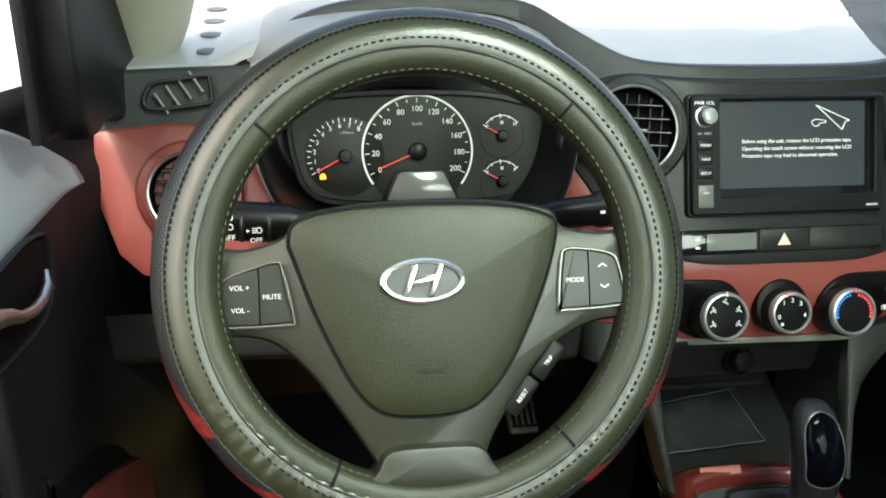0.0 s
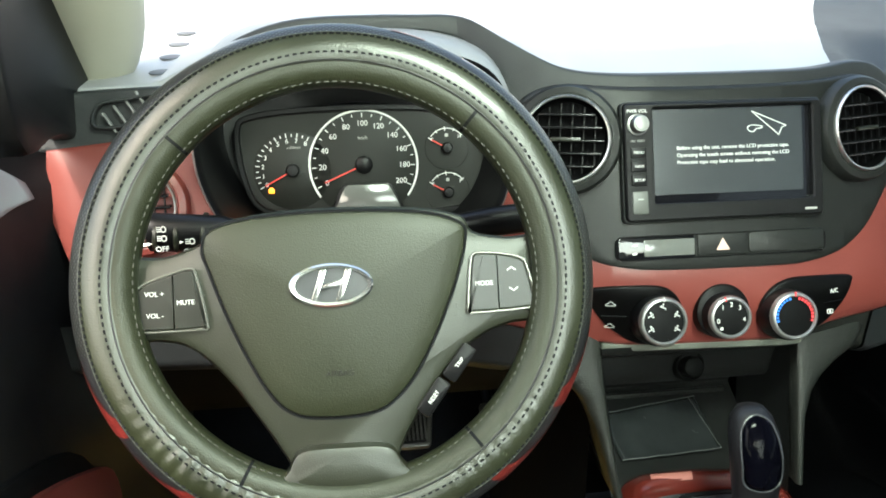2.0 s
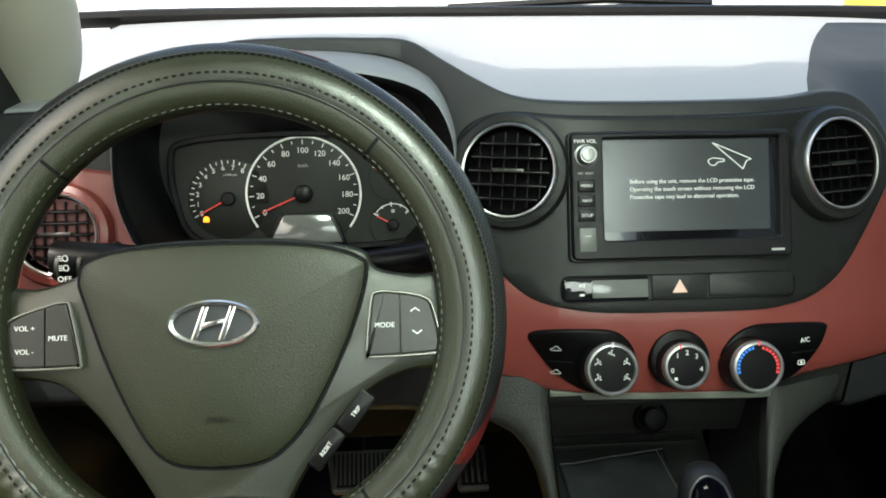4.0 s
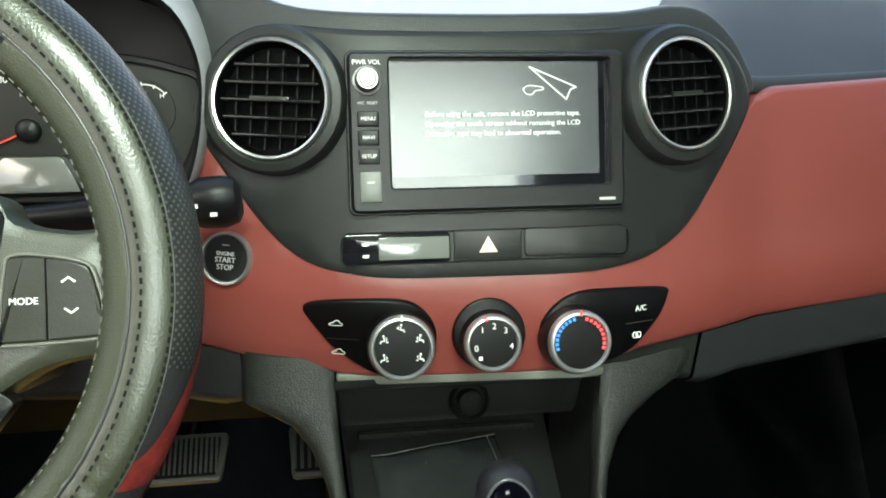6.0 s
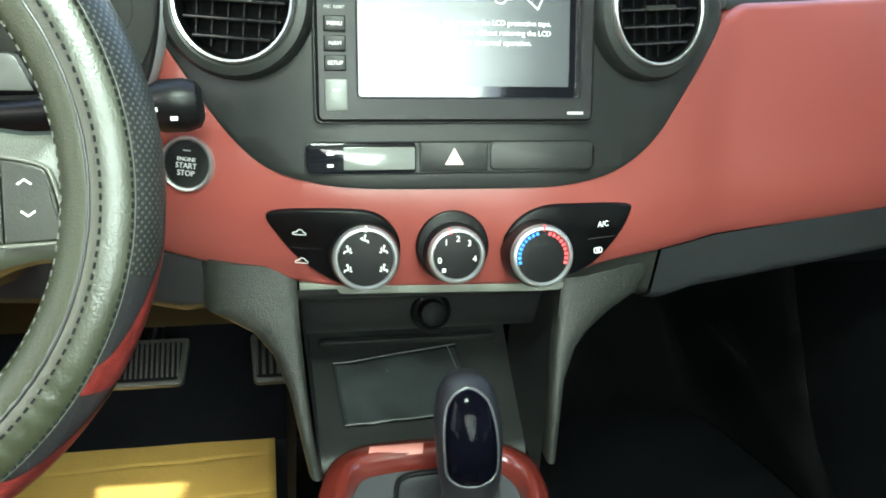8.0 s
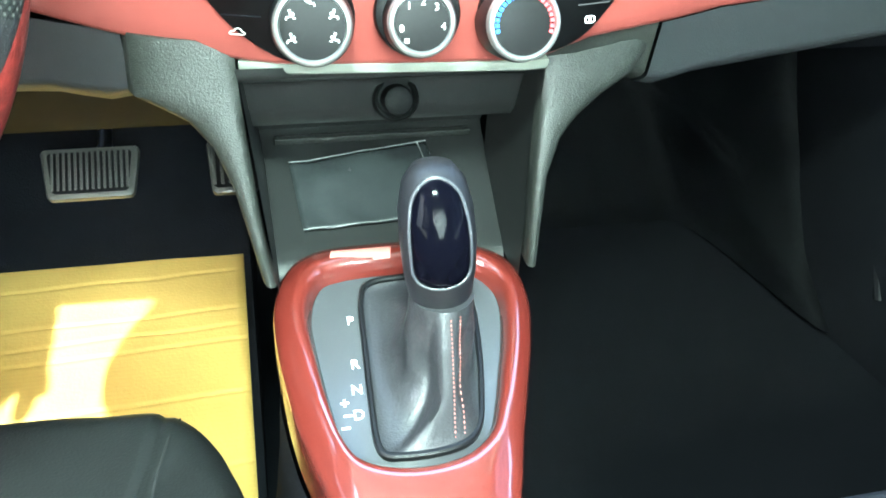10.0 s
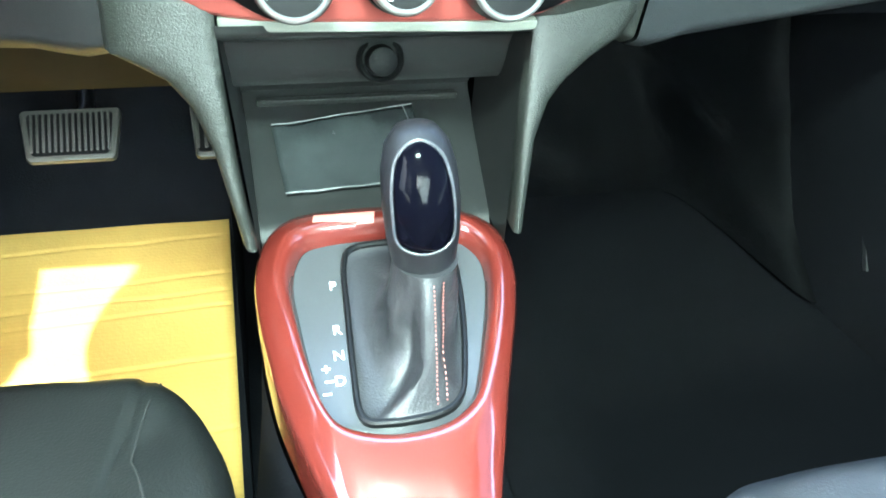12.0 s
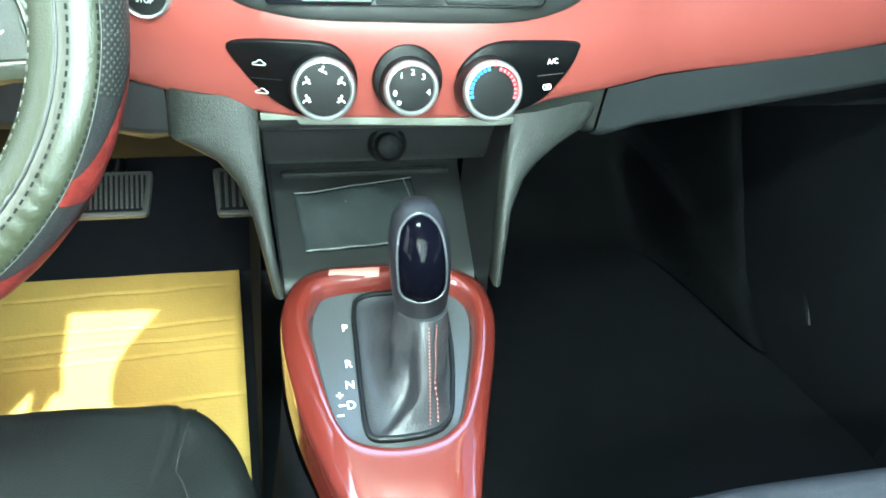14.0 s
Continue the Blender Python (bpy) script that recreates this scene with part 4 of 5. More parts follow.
for a0, a1 in ((-14, 52), (128, 194), (62, 118)):
    part("perforated_panel", torus_patch(RM, RT + 0.0007, a0, a1, -70, 58.5, 60, 14, 0, True), PERF, wheel, "black perforated leather panel")
for a0, a1, k in ((-34, -13, 9), (-56, -36, 9), (214, 193, -9), (236, 216, -9)):
    part("red_insert", torus_patch(RM, RT + 0.0011, a0, a1, -60, 57, 16, 24, 0, False, k, 0.75), REDLEATHER, wheel, "red textured leather insert")
part("red_insert", torus_patch(RM, RT + 0.0011, 68, 76, -60, 30, 10, 8), REDLEATHER, wheel, "red textured leather insert")
for a0, a1 in ((-60, -14), (194, 240), (52, 62), (118, 128), (240, 300)):
    part("black_panel", torus_patch(RM, RT + 0.0006, a0, a1, -70, 58.5, 40, 14), BOOT, wheel, "smooth black leather panel")


def stitch_row(R, r, tdeg, count, length, rad):
    bm = bmesh.new()
    t = radians(tdeg)
    rho, h = R + r * math.cos(t), r * math.sin(t)
    for k in range(count):
        a = 2 * math.pi * k / count
        da = length / rho / 2
        tube([(rho * math.cos(a - da), rho * math.sin(a - da), h), (rho * math.cos(a), rho * math.sin(a), h + rad * 0.4), (rho * math.cos(a + da), rho * math.sin(a + da), h)], rad, 4, bm)
    return bm


tagged(part("front_stitching", stitch_row(RM, RT + 0.0002, 96, 190, 0.0025, 0.00072), THREAD, wheel, "dark thread stitches round the front"), kind="stuff")
tagged(part("hem_stitching", stitch_row(RM, RT + 0.0003, 60.5, 230, 0.0026, 0.0007), THREAD, wheel, "dark thread stitches along the outer seam"), kind="stuff")
piping = bmesh.new()
PT = radians(57.5)
tube([((RM + (RT + 0.0006) * math.cos(PT)) * math.cos(radians(a)), (RM + (RT + 0.0006) * math.cos(PT)) * math.sin(radians(a)), (RT + 0.0006) * math.sin(PT)) for a in range(0, 361, 3)], 0.0004, 6, piping)
part("seam_piping", piping, mat("seam_grey", (0.034, 0.037, 0.030), 0.5, bump=0.0), wheel, "pale piping along the outer seam")
for a in (137, 48, -53, 241):
    part("rim_seam", torus_patch(0.1412, 0.0131, a, a + 0.9, 70, 200, 2, 14), THREAD, wheel, "dark seam across the inner rim", m=flat(0, 0, 0.0062))
tagged(part("inner_stitching", stitch_row(0.1412, 0.0129, 150, 150, 0.0028, 0.00045), PALETHREAD, wheel, "pale thread stitches round the inside", m=flat(0, 0, 0.0062)), kind="stuff")
seam = bmesh.new()
t = radians(110)
tube([((RM + RT * math.cos(t)) * math.cos(radians(a)), (RM + RT * math.cos(t)) * math.sin(radians(a)), RT * math.sin(t) + 0.0002) for a in range(0, 361, 4)], 0.0006, 6, seam)
part("cover_hem", seam, BOOT, wheel, "dark hem of the cover")

# spokes: two cranked arms and a broad lower yoke
body = [(-0.143, 0.019), (-0.118, 0.020), (-0.094, 0.028), (-0.085, 0.040), (-0.05, 0.047), (0.0, 0.049), (0.05, 0.047), (0.085, 0.040), (0.094, 0.028), (0.118, 0.023), (0.143, 0.022),
        (0.146, -0.010), (0.145, -0.036), (0.120, -0.038), (0.098, -0.045), (0.075, -0.062), (0.055, -0.088), (0.040, -0.112), (0.034, -0.128), (0.040, -0.142), (-0.046, -0.142), (-0.040, -0.128), (-0.048, -0.112), (-0.062, -0.090), (-0.080, -0.064), (-0.102, -0.043), (-0.122, -0.037), (-0.143, -0.035), (-0.146, -0.010)]
bo = [Vector((p[0] + 0.001, p[1])) for p in spline(body, 4)]
spokes = plate(bo, -0.050, -0.026, 0.007)
part("spokes", spokes, SPOKE, wheel, "grey moulded spokes")
bag = [(-0.0905, 0.024), (-0.085, 0.036), (-0.058, 0.043), (-0.003, 0.0455), (0.052, 0.043), (0.083, 0.035), (0.088, 0.022), (0.076, -0.017), (0.053, -0.063), (0.033, -0.086), (0.015, -0.0935), (-0.011, -0.0945), (-0.034, -0.0905), (-0.051, -0.074), (-0.072, -0.032), (-0.087, 0.010)]
bg = spline(bag, 5)
part("pad_gap", plate(inset(bg, -0.0014), -0.04, -0.0254), THREAD, wheel)
part("airbag_pad", plate(bg, -0.04, -0.0215, 0.005, dome=0.006), HUB, wheel, "grey grained airbag pad")
em = part("emblem", skin(bmesh.new(), [at_z(circle(0.0285, 48, sy=0.52), -0.016), at_z(circle(0.0285, 48, sy=0.52), -0.0125), at_z(circle(0.0272, 48, sy=0.5), -0.0115), at_z(circle(0.0248, 48, sy=0.47), -0.0118), at_z(circle(0.0242, 48, sy=0.46), -0.0135)], False, False), EMBLEM, wheel, "oval chrome emblem ring", m=flat(-0.004, -0.006))
for cx in (-0.0085, 0.0085):
    part("emblem_bar", box(0, 0, 0, 0.0042, 0.0215, 0.0024, 0.0008, None, Matrix.Translation((cx, 0, -0.0128)) @ Matrix(((1, 0.35, 0, 0), (0, 1, 0, 0), (0, 0, 1, 0), (0, 0, 0, 1)))), EMBLEM, em, "slanted chrome bar")
part("emblem_bridge", box(0, 0, -0.0128, 0.018, 0.0036, 0.0022, 0.0008, None, pose(0, 0, 0, 0, 0, 14)), EMBLEM, em, "chrome cross bar")
part("emblem_plate", plate(circle(0.0262, 40, sy=0.49), -0.019, -0.0150), GREYPLATE, em)
words("AIRBAG", 0.0055, BLACK, wheel, flat(-0.001, -0.0665, -0.0176))
part("horn_sign", box(0, 0, 0, 0.011, 0.003, 0.0004), BLACK, wheel, m=flat(-0.001, -0.0525, -0.0172))
yoke = spline([(-0.030, -0.1135), (0.0, -0.1125), (0.027, -0.1145), (0.036, -0.125), (0.042, -0.143), (-0.045, -0.143), (-0.039, -0.125)], 5)
part("lower_cover", plate(yoke, -0.03, -0.0130, 0.0035), SPOKE, wheel, "grey lower spoke cover")


def key_cluster(pts, split, texts):
    o = spline(pts, 5)
    f = part("key_frame", frame_plate(inset(o, -0.0016), inset(o, 0.0002), -0.032, -0.0220, 0.0006), mat("bright_edge", (0.25, 0.25, 0.22), 0.25, 0.6, bump=0.0), wheel, "bright key surround")
    for side in (0, 1):
        k = plate(inset(o, 0.0006), -0.032, -0.0215, 0.0008)
        sgn = 1 if side == 0 else -1
        cut = bmesh.ops.bisect_plane(k, geom=k.verts[:] + k.edges[:] + k.faces[:], plane_co=(split - 0.0005 * sgn, 0, 0), plane_no=(sgn, 0, 0), clear_outer=True)
        bmesh.ops.holes_fill(k, edges=[e for e in k.edges if e.is_boundary])
        kk = part("key", k, BUTTON, wheel, smooth=15)
        for text, x, y, s in texts[side]:
            if text in ("<", ">"):
                b = bmesh.new()
                d = 0.0022 if text == "<" else -0.0022
                tube([(x - 0.003, y - d / 2, -0.0212), (x, y + d / 2, -0.0212), (x + 0.003, y - d / 2, -0.0212)], 0.0006, 4, b)
                part("arrow_sign", b, WHITE, kk)
            else:
                words(text, s, WHITE, kk, flat(x, y, -0.0213))


key_cluster([(-0.1365, -0.028), (-0.1355, -0.008), (-0.130, 0.000), (-0.112, 0.0065), (-0.099, 0.0095), (-0.0955, 0.004), (-0.0895, -0.027), (-0.094, -0.0305), (-0.132, -0.0305)], -0.1102, ((("VOL +", -0.1225, -0.006, 0.0046), ("VOL -", -0.1225, -0.0205, 0.0046)), (("MUTE", -0.1022, -0.0125, 0.0046),)))
key_cluster([(0.0915, -0.027), (0.0945, 0.004), (0.098, 0.0105), (0.112, 0.0100), (0.128, 0.0065), (0.1335, 0.000), (0.1385, -0.025), (0.135, -0.0285), (0.095, -0.0300)], 0.1125, ((("MODE", 0.1025, -0.0105, 0.0046),), (("<", 0.1225, -0.001, 0), (">", 0.1235, -0.0155, 0))))
for cx, cy, text in ((0.084, -0.0665, "TRIP"), (0.0645, -0.0895, "RESET")):
    k = part("trip_key", plate(rrect(0.0285, 0.0115, 0.0025, 4), -0.038, -0.0262, 0.0012), BLACK, wheel, m=flat(cx - 0.0012, cy + 0.001, 0, 52))
    words(text, 0.0040, WHITE, k, flat(0, 0, -0.0260))

HUB_PARTS = ("spokes", "pad_gap", "airbag_pad", "emblem", "lettering", "horn_sign", "lower_cover", "key_frame", "key", "trip_key")
for ob in wheel.children:
    kind = ob.name.split(".")[0]
    if kind in HUB_PARTS:
        wide = 0.966 if kind in ("pad_gap", "airbag_pad", "spokes", "lower_cover") else 0.949
        ob.matrix_basis = Matrix.Translation((-0.0022 if wide < 0.95 else -0.0007, 0.0028 if wide < 0.95 else 0.0018, 0.0278)) @ Matrix.Diagonal((wide, wide, 1, 1)) @ ob.matrix_basis

col = thing("steering_column", "grey plastic steering column shroud", "steering column")
part("shroud", tube([(-0.332, -0.10, 0.605), (-0.332, 0.02, 0.552), (-0.332, 0.14, 0.515)], [0.050, 0.056, 0.062], 24, flat=1.15), DASH, col)


def stalk(name, pts, radii, label, marks):
    s = thing(name, label, "control stalk", pose(*pts[0]))
    o = Vector(pts[0])
    part("lever", tube([Vector(p) - o for p in pts], radii, 16, flat=1.25), BLACK, s)
    a, b = Vector(pts[-2]) - o, Vector(pts[-1]) - o
    for k, (f, up, w) in enumerate(marks):
        c = a.lerp(b, f) + Vector((0, -max(radii[-3:]) * (1.02 if len(pts) > 4 else 1.22), up))
        part("sign", box(c.x, c.y, c.z, w, 0.0006, 0.0024), WHITE, s)
    return s


stalk("light_stalk", [(-0.375, -0.02, 0.620), (-0.405, -0.02, 0.623), (-0.425, -0.018, 0.625), (-0.480, -0.015, 0.629)], [0.008, 0.0095, 0.0145, 0.0145], "black light stalk with white symbols", ())
ls = [o for o in bpy.data.objects if o.name == "light_stalk"][0]
lo = Vector((-0.375, -0.02, 0.620))


def on_stalk(x, z, y=-0.0372):
    """The pose of a mark on the stalk's side towards the driver."""
    return Matrix.Translation(Vector((x, y, z)) - lo) @ pose(0, 0, 0, 90, 0, 0)


for x0 in (-0.4585, -0.4385, -0.474):
    part("collar", lathe([(0.0140, -0.002), (0.0152, -0.0012), (0.0152, 0.0012), (0.0140, 0.002)], 24, cap_last=False), BUTTON, ls, "ribbed collar", m=Matrix.Translation(Vector((x0, -0.0165, 0.6272)) - lo) @ pose(0, 0, 0, 0, -86, 0) @ Matrix.Diagonal((1, 1.25, 1, 1)))
words("OFF", 0.0058, WHITE, ls, on_stalk(-0.4680, 0.6215))
words("OFF", 0.0052, WHITE, ls, on_stalk(-0.4480, 0.6190))
for x, z in ((-0.4670, 0.6372), (-0.4672, 0.6300), (-0.4468, 0.6268)):
    lamp_sign = bmesh.new()
    tube([(p.x, p.y, 0) for p in (lambda c: c + c[:1])(rrect(0.0034, 0.0042, 0.0016, 3, 0.0012, 0))], 0.00045, 4, lamp_sign)
    for k in (-1, 0, 1):
        box(-0.0024, 0.0016 * k, 0, 0.0030, 0.0006, 0.0004, 0, lamp_sign)
    part("lamp_sign", lamp_sign, WHITE, ls, m=on_stalk(x, z))
part("pointer_mark", plate([Vector((-0.0014, -0.0014)), Vector((0.0016, 0)), Vector((-0.0014, 0.0014))], 0, 0.0004), WHITE, ls, m=on_stalk(-0.4770, 0.6262), smooth=0)
part("pointer_mark", plate([Vector((-0.0012, -0.0012)), Vector((0.0014, 0)), Vector((-0.0012, 0.0012))], 0, 0.0004), WHITE, ls, m=on_stalk(-0.4535, 0.6266), smooth=0)
stalk("wiper_stalk", [(-0.285, -0.02, 0.620), (-0.250, -0.02, 0.622), (-0.212, -0.018, 0.625), (-0.184, -0.016, 0.627), (-0.178, -0.016, 0.6275), (-0.165, -0.0155, 0.6282), (-0.158, -0.0152, 0.6288), (-0.155, -0.015, 0.629)], [0.008, 0.0095, 0.0118, 0.0118, 0.0145, 0.0148, 0.0128, 0.008], "black wiper stalk with white symbols", ((-4.0, 0.004, 0.004), (-4.0, -0.003, 0.004), (-7.5, 0.003, 0.004)))

# ---- centre console ----
console = thing("centre_console", "dark centre console with grained grey struts", "console")


LEFT_STRUT = [(0.104, 0.5076, 0.167, 0.5095), (0.1035, 0.493, 0.167, 0.49), (0.103, 0.4814, 0.167, 0.4743), (0.1028, 0.4746, 0.153, 0.4685), (0.1022, 0.4649, 0.136, 0.4607), (0.101, 0.4474, 0.1225, 0.4463), (0.0985, 0.4183, 0.112, 0.4222), (0.0945, 0.3844, 0.1045, 0.3892), (0.0905, 0.3645, 0.0995, 0.366)]
RIGHT_STRUT = [(0.0885, 0.5076, 0.165, 0.5095), (0.088, 0.4959, 0.165, 0.49), (0.087, 0.4862, 0.154, 0.4763), (0.0855, 0.4746, 0.131, 0.4656), (0.084, 0.462, 0.113, 0.454), (0.082, 0.4455, 0.101, 0.4434), (0.0795, 0.4183, 0.091, 0.4222), (0.077, 0.3844, 0.0865, 0.3892), (0.0755, 0.3645, 0.0835, 0.3645)]


def strut(sx, edges):
    """A broad arm that sweeps down from under the dashboard to the gear surround."""
    rows = [Vector(p) for p in edges]
    fine = []
    for a, b in zip(rows, rows[1:]):
        fine += [a.lerp(b, k / 4) for k in range(4)]
    fine.append(rows[-1])
    loops = []
    for xi, zi, xo, zo in fine:
        lp = []
        for f, back in ((0.0, 0.016), (0.0, 0.004), (0.06, 0.0012), (0.15, 0.0), (0.4, -0.0012), (0.65, -0.0005), (0.82, 0.002), (0.93, 0.006), (1.0, 0.014), (1.0, 0.030)):
            x, z = xi + (xo - xi) * f, zi + (zo - zi) * f
            lp.append(Vector((sx * x, 0.36 * (z - 0.50) + 0.006 + 0.12 * (x - 0.10) + back, z)))
        loops.append(lp)
    return skin(bmesh.new(), loops, True, True)


part("strut", strut(-1, LEFT_STRUT), STRUT, console, "grained grey strut")
part("strut", strut(1, RIGHT_STRUT), STRUT, console, "grained grey strut")


def cubby(u, v):
    """The open tray under the controls, as a bent strip: lip, back wall, ledge, sloping floor."""
    line = [(0.002, 0.4935), (0.006, 0.483), (0.035, 0.468), (0.045, 0.432), (0.098, 0.425), (0.108, 0.398), (0.100, 0.388), (0.030, 0.358), (0.010, 0.350), (-0.004, 0.342), (-0.010, 0.325)]
    p = spline(line, 4, False)
    q = p[min(int(round(v * (len(p) - 1))), len(p) - 1)]
    w = 0.0965 - 0.018 * v
    return Vector((-0.008 + w * (2 * u - 1), q.x, q.y))


part("tray", grid(cubby, 12, 36), TRAYGREY, console, "black open storage tray", smooth=30)
part("tray_lip", bend(plate(rrect(0.188, 0.007, 0.002, 2, -0.008, 0.4925), -0.012, -0.0005, 0.001), 0.01), mat("pale_lip", (0.15, 0.16, 0.135), 0.42, bump=0.2, grain=1200), console, "pale grey lip under the controls")
part("tray_ridge", box(-0.009, 0.094, 0.3915, 0.150, 0.006, 0.005, 0.0015), FACIA, console, "worn ridge at the back of the tray")
for sx in (-1, 1):
    part("tray_cheek", grid(lambda u, v: Vector((-0.008 + sx * (0.0958 - 0.015 * v), 0.012 + 0.11 * u - 0.050 * v, 0.497 - 0.152 * v)), 6, 10), TRAYGREY, console, "dark side cheek")
for sx in (-1, 1):
    part("console_side", grid(lambda u, v: Vector((-0.008 + sx * (0.0955 + 0.014 * (1 - v)), 0.0 + 0.02 * v + 0.50 * u, 0.47 * v)), 4, 4), CARPET, console, "black carpeted side")
lighter = thing("lighter_socket", "black round lighter socket with a knob", "lighter", Matrix.Translation((-0.003, 0.036, 0.4525)) @ pose(0, 0, 0, 70, 0, 0))
part("collar", lathe([(0.0155, -0.012), (0.0155, 0.002), (0.0140, 0.004), (0.0120, 0.002), (0.0115, -0.004)], 32), RUBBER, lighter)
part("plug", lathe([(0.0100, -0.004), (0.0100, 0.010), (0.0092, 0.0135), (0.006, 0.0150), (0.0005, 0.0152)], 32), RUBBER, lighter)

film = thing("plastic_film", "clear crinkled protective film lying in the tray", "plastic film")


def film_face(u, v):
    x = -0.075 + 0.105 * u + 0.006 * v
    y = 0.074 - 0.052 * v + 0.012 * u * (1 - v) + 0.005 * u * v
    z = 0.3885 - (0.092 - y) * 0.475 + 0.003
    return Vector((x, y, z + 0.0014 * noise.noise((x * 60, y * 60, 3)) + 0.001 * ss(0.9, 1, v)))


thick(part("sheet", grid(film_face, 24, 18), PLASTICFILM, film), 0.0006)
for nm, a, b in (("edge", (0, 1), (1, 1)), ("edge", (0, 0), (1, 0)), ("edge", (0.93, 0), (1.0, 1))):
    part(nm, tube([film_face(a[0] + (b[0] - a[0]) * k / 8, a[1] + (b[1] - a[1]) * k / 8) + Vector((0, 0, 0.001)) for k in range(9)], 0.00045, 5), mat("crease", (0.085, 0.09, 0.088), 0.4, bump=0.0), film, "bright creased edge")

# gear surround: an egg-shaped red frame sloping back
def gear_z(y):
    return 0.345 + 0.2 * (y + 0.058) - 1.9 * max(0, -0.222 - y)


RING_OUT = [(-0.095, -0.052), (-0.086, -0.015), (-0.066, 0.002), (-0.034, 0.006), (0.002, 0.0055), (0.044, -0.001), (0.0705, -0.018), (0.077, -0.050), (0.070, -0.085), (0.059, -0.118), (0.048, -0.150), (0.037, -0.185), (0.020, -0.228), (-0.016, -0.240), (-0.048, -0.232), (-0.066, -0.190), (-0.079, -0.150), (-0.089, -0.11)]
RING_IN = [(-0.071, -0.054), (-0.0635, -0.031), (-0.049, -0.0245), (-0.022, -0.0225), (0.010, -0.0235), (0.038, -0.028), (0.0515, -0.041), (0.0545, -0.058), (0.049, -0.085), (0.041, -0.110), (0.034, -0.131), (0.025, -0.150), (0.005, -0.163), (-0.025, -0.1655), (-0.050, -0.158), (-0.060, -0.144), (-0.0655, -0.118), (-0.0695, -0.085)]
gear = thing("gear_console", "glossy brick-red gear surround with grey selector plate", "gear console")
RO, RI = spline(RING_OUT, 5), spline(RING_IN, 5)


def ring_loop(k, h):
    """One loop of the surround: outside the crest in shares of the width, inside it at a fixed distance from the inner edge."""
    if 0 < k < 1:
        out = []
        for a, b in zip(RO, RI):
            lip = 0.0105 / max((a - b).length, 0.0105)
            j = k / 0.625 * (1 - lip) if k < 0.625 else 1 - (1 - k) / 0.375 * lip
            p = a + (b - a) * j
            out.append(Vector((p.x, p.y, gear_z(p.y) + h)))
        return out
    return [Vector((a.x + (b.x - a.x) * k, a.y + (b.y - a.y) * k, gear_z(a.y + (b.y - a.y) * k) + h)) for a, b in zip(RO, RI)]


CREST = ((0.03, -0.05), (-0.01, -0.02), (0.0, -0.007), (0.03, -0.003), (0.12, 0.0006), (0.30, 0.0046), (0.48, 0.0078), (0.55, 0.0089), (0.59, 0.0094), (0.625, 0.0097), (0.68, 0.0098), (0.75, 0.0095), (0.81, 0.0088), (0.86, 0.0074), (0.90, 0.0054), (0.94, 0.0026), (0.97, -0.0004), (1.0, -0.005))
part("surround", skin(bmesh.new(), [ring_loop(k, h) for k, h in CREST]), REDGLOSS, gear, "glossy red surround")


def crest_height(k):
    for (a, ha), (b, hb) in zip(CREST[2:], CREST[3:]):
        if k <= b:
            return ha + (hb - ha) * (k - a) / (b - a)
    return CREST[-1][1]


def sticker_face(u, v):
    """A strip of film lying over the crest at the front of the surround."""
    k = 0.56 + 0.30 * v
    y = 0.006 - 0.0285 * k
    return Vector((-0.053 + 0.041 * u - 0.002 * v, y, gear_z(y) + crest_height(k) + 0.0005))


part("sticker", grid(sticker_face, 10, 10), PALEPINK, gear, "pale pink film strip")
part("plate", skin(bmesh.new(), [ring_loop(0.98, -0.004), ring_loop(1.03, -0.0025)], False, True), GREYPLATE, gear, "grey selector plate")
GP = lambda x, y, h=-0.0022: Matrix.Translation((x, y, gear_z(y) + h)) @ pose(0, 0, 0, 11.3, 0, 0)
for text, x, y in (("P", -0.046, -0.058), ("R", -0.047, -0.091), ("N", -0.048, -0.109), ("D", -0.049, -0.126)):
    words(text, 0.0095, WHITE, gear, GP(x, y))
plus = bmesh.new()
box(0, 0, 0, 0.005, 0.0012, 0.0003, 0, plus)
box(0, 0, 0, 0.0012, 0.005, 0.0003, 0, plus)
part("plus_sign", plus, WHITE, gear, m=GP(-0.0565, -0.117))
part("minus_sign", box(0, 0, 0, 0.005, 0.0012, 0.0003), WHITE, gear, m=GP(-0.0575, -0.1335))
part("dash_sign", box(0, 0, 0, 0.005, 0.0012, 0.0003), WHITE, gear, m=GP(-0.0555, -0.1255))
part("tunnel", skin(bmesh.new(), [[Vector((p.x * s, p.y * 1.0 - 0.0 + dy, z)) for p in RO] for s, dy, z in ((1.30, -0.02, 0.0), (1.16, -0.012, 0.12), (1.04, -0.004, 0.22), (1.0, 0, 0.27))]), CARPET, gear, "black carpeted console sides")
part("rear_tray", box(-0.01, -0.42, 0.13, 0.16, 0.40, 0.25, 0.03), BLACK, gear, "black rear part of the console")
part("pocket_frame", frame_plate(rrect(0.12, 0.10, 0.02, 5), rrect(0.10, 0.08, 0.015, 5), 0, 0.006, 0.002), STRUT, gear, m=Matrix.Translation((-0.01, -0.30, 0.254)))

# gear lever with leather boot
lever = thing("gear_lever", "gear lever with glossy black knob and stitched leather boot", "gear lever")
BASE = spline([(-0.037, -0.045), (-0.029, -0.031), (0.0, -0.0285), (0.026, -0.0305), (0.035, -0.042), (0.033, -0.085), (0.026, -0.125), (0.019, -0.146), (0.004, -0.155), (-0.025, -0.1565), (-0.0395, -0.151), (-0.0405, -0.12), (-0.039, -0.08)], 5)
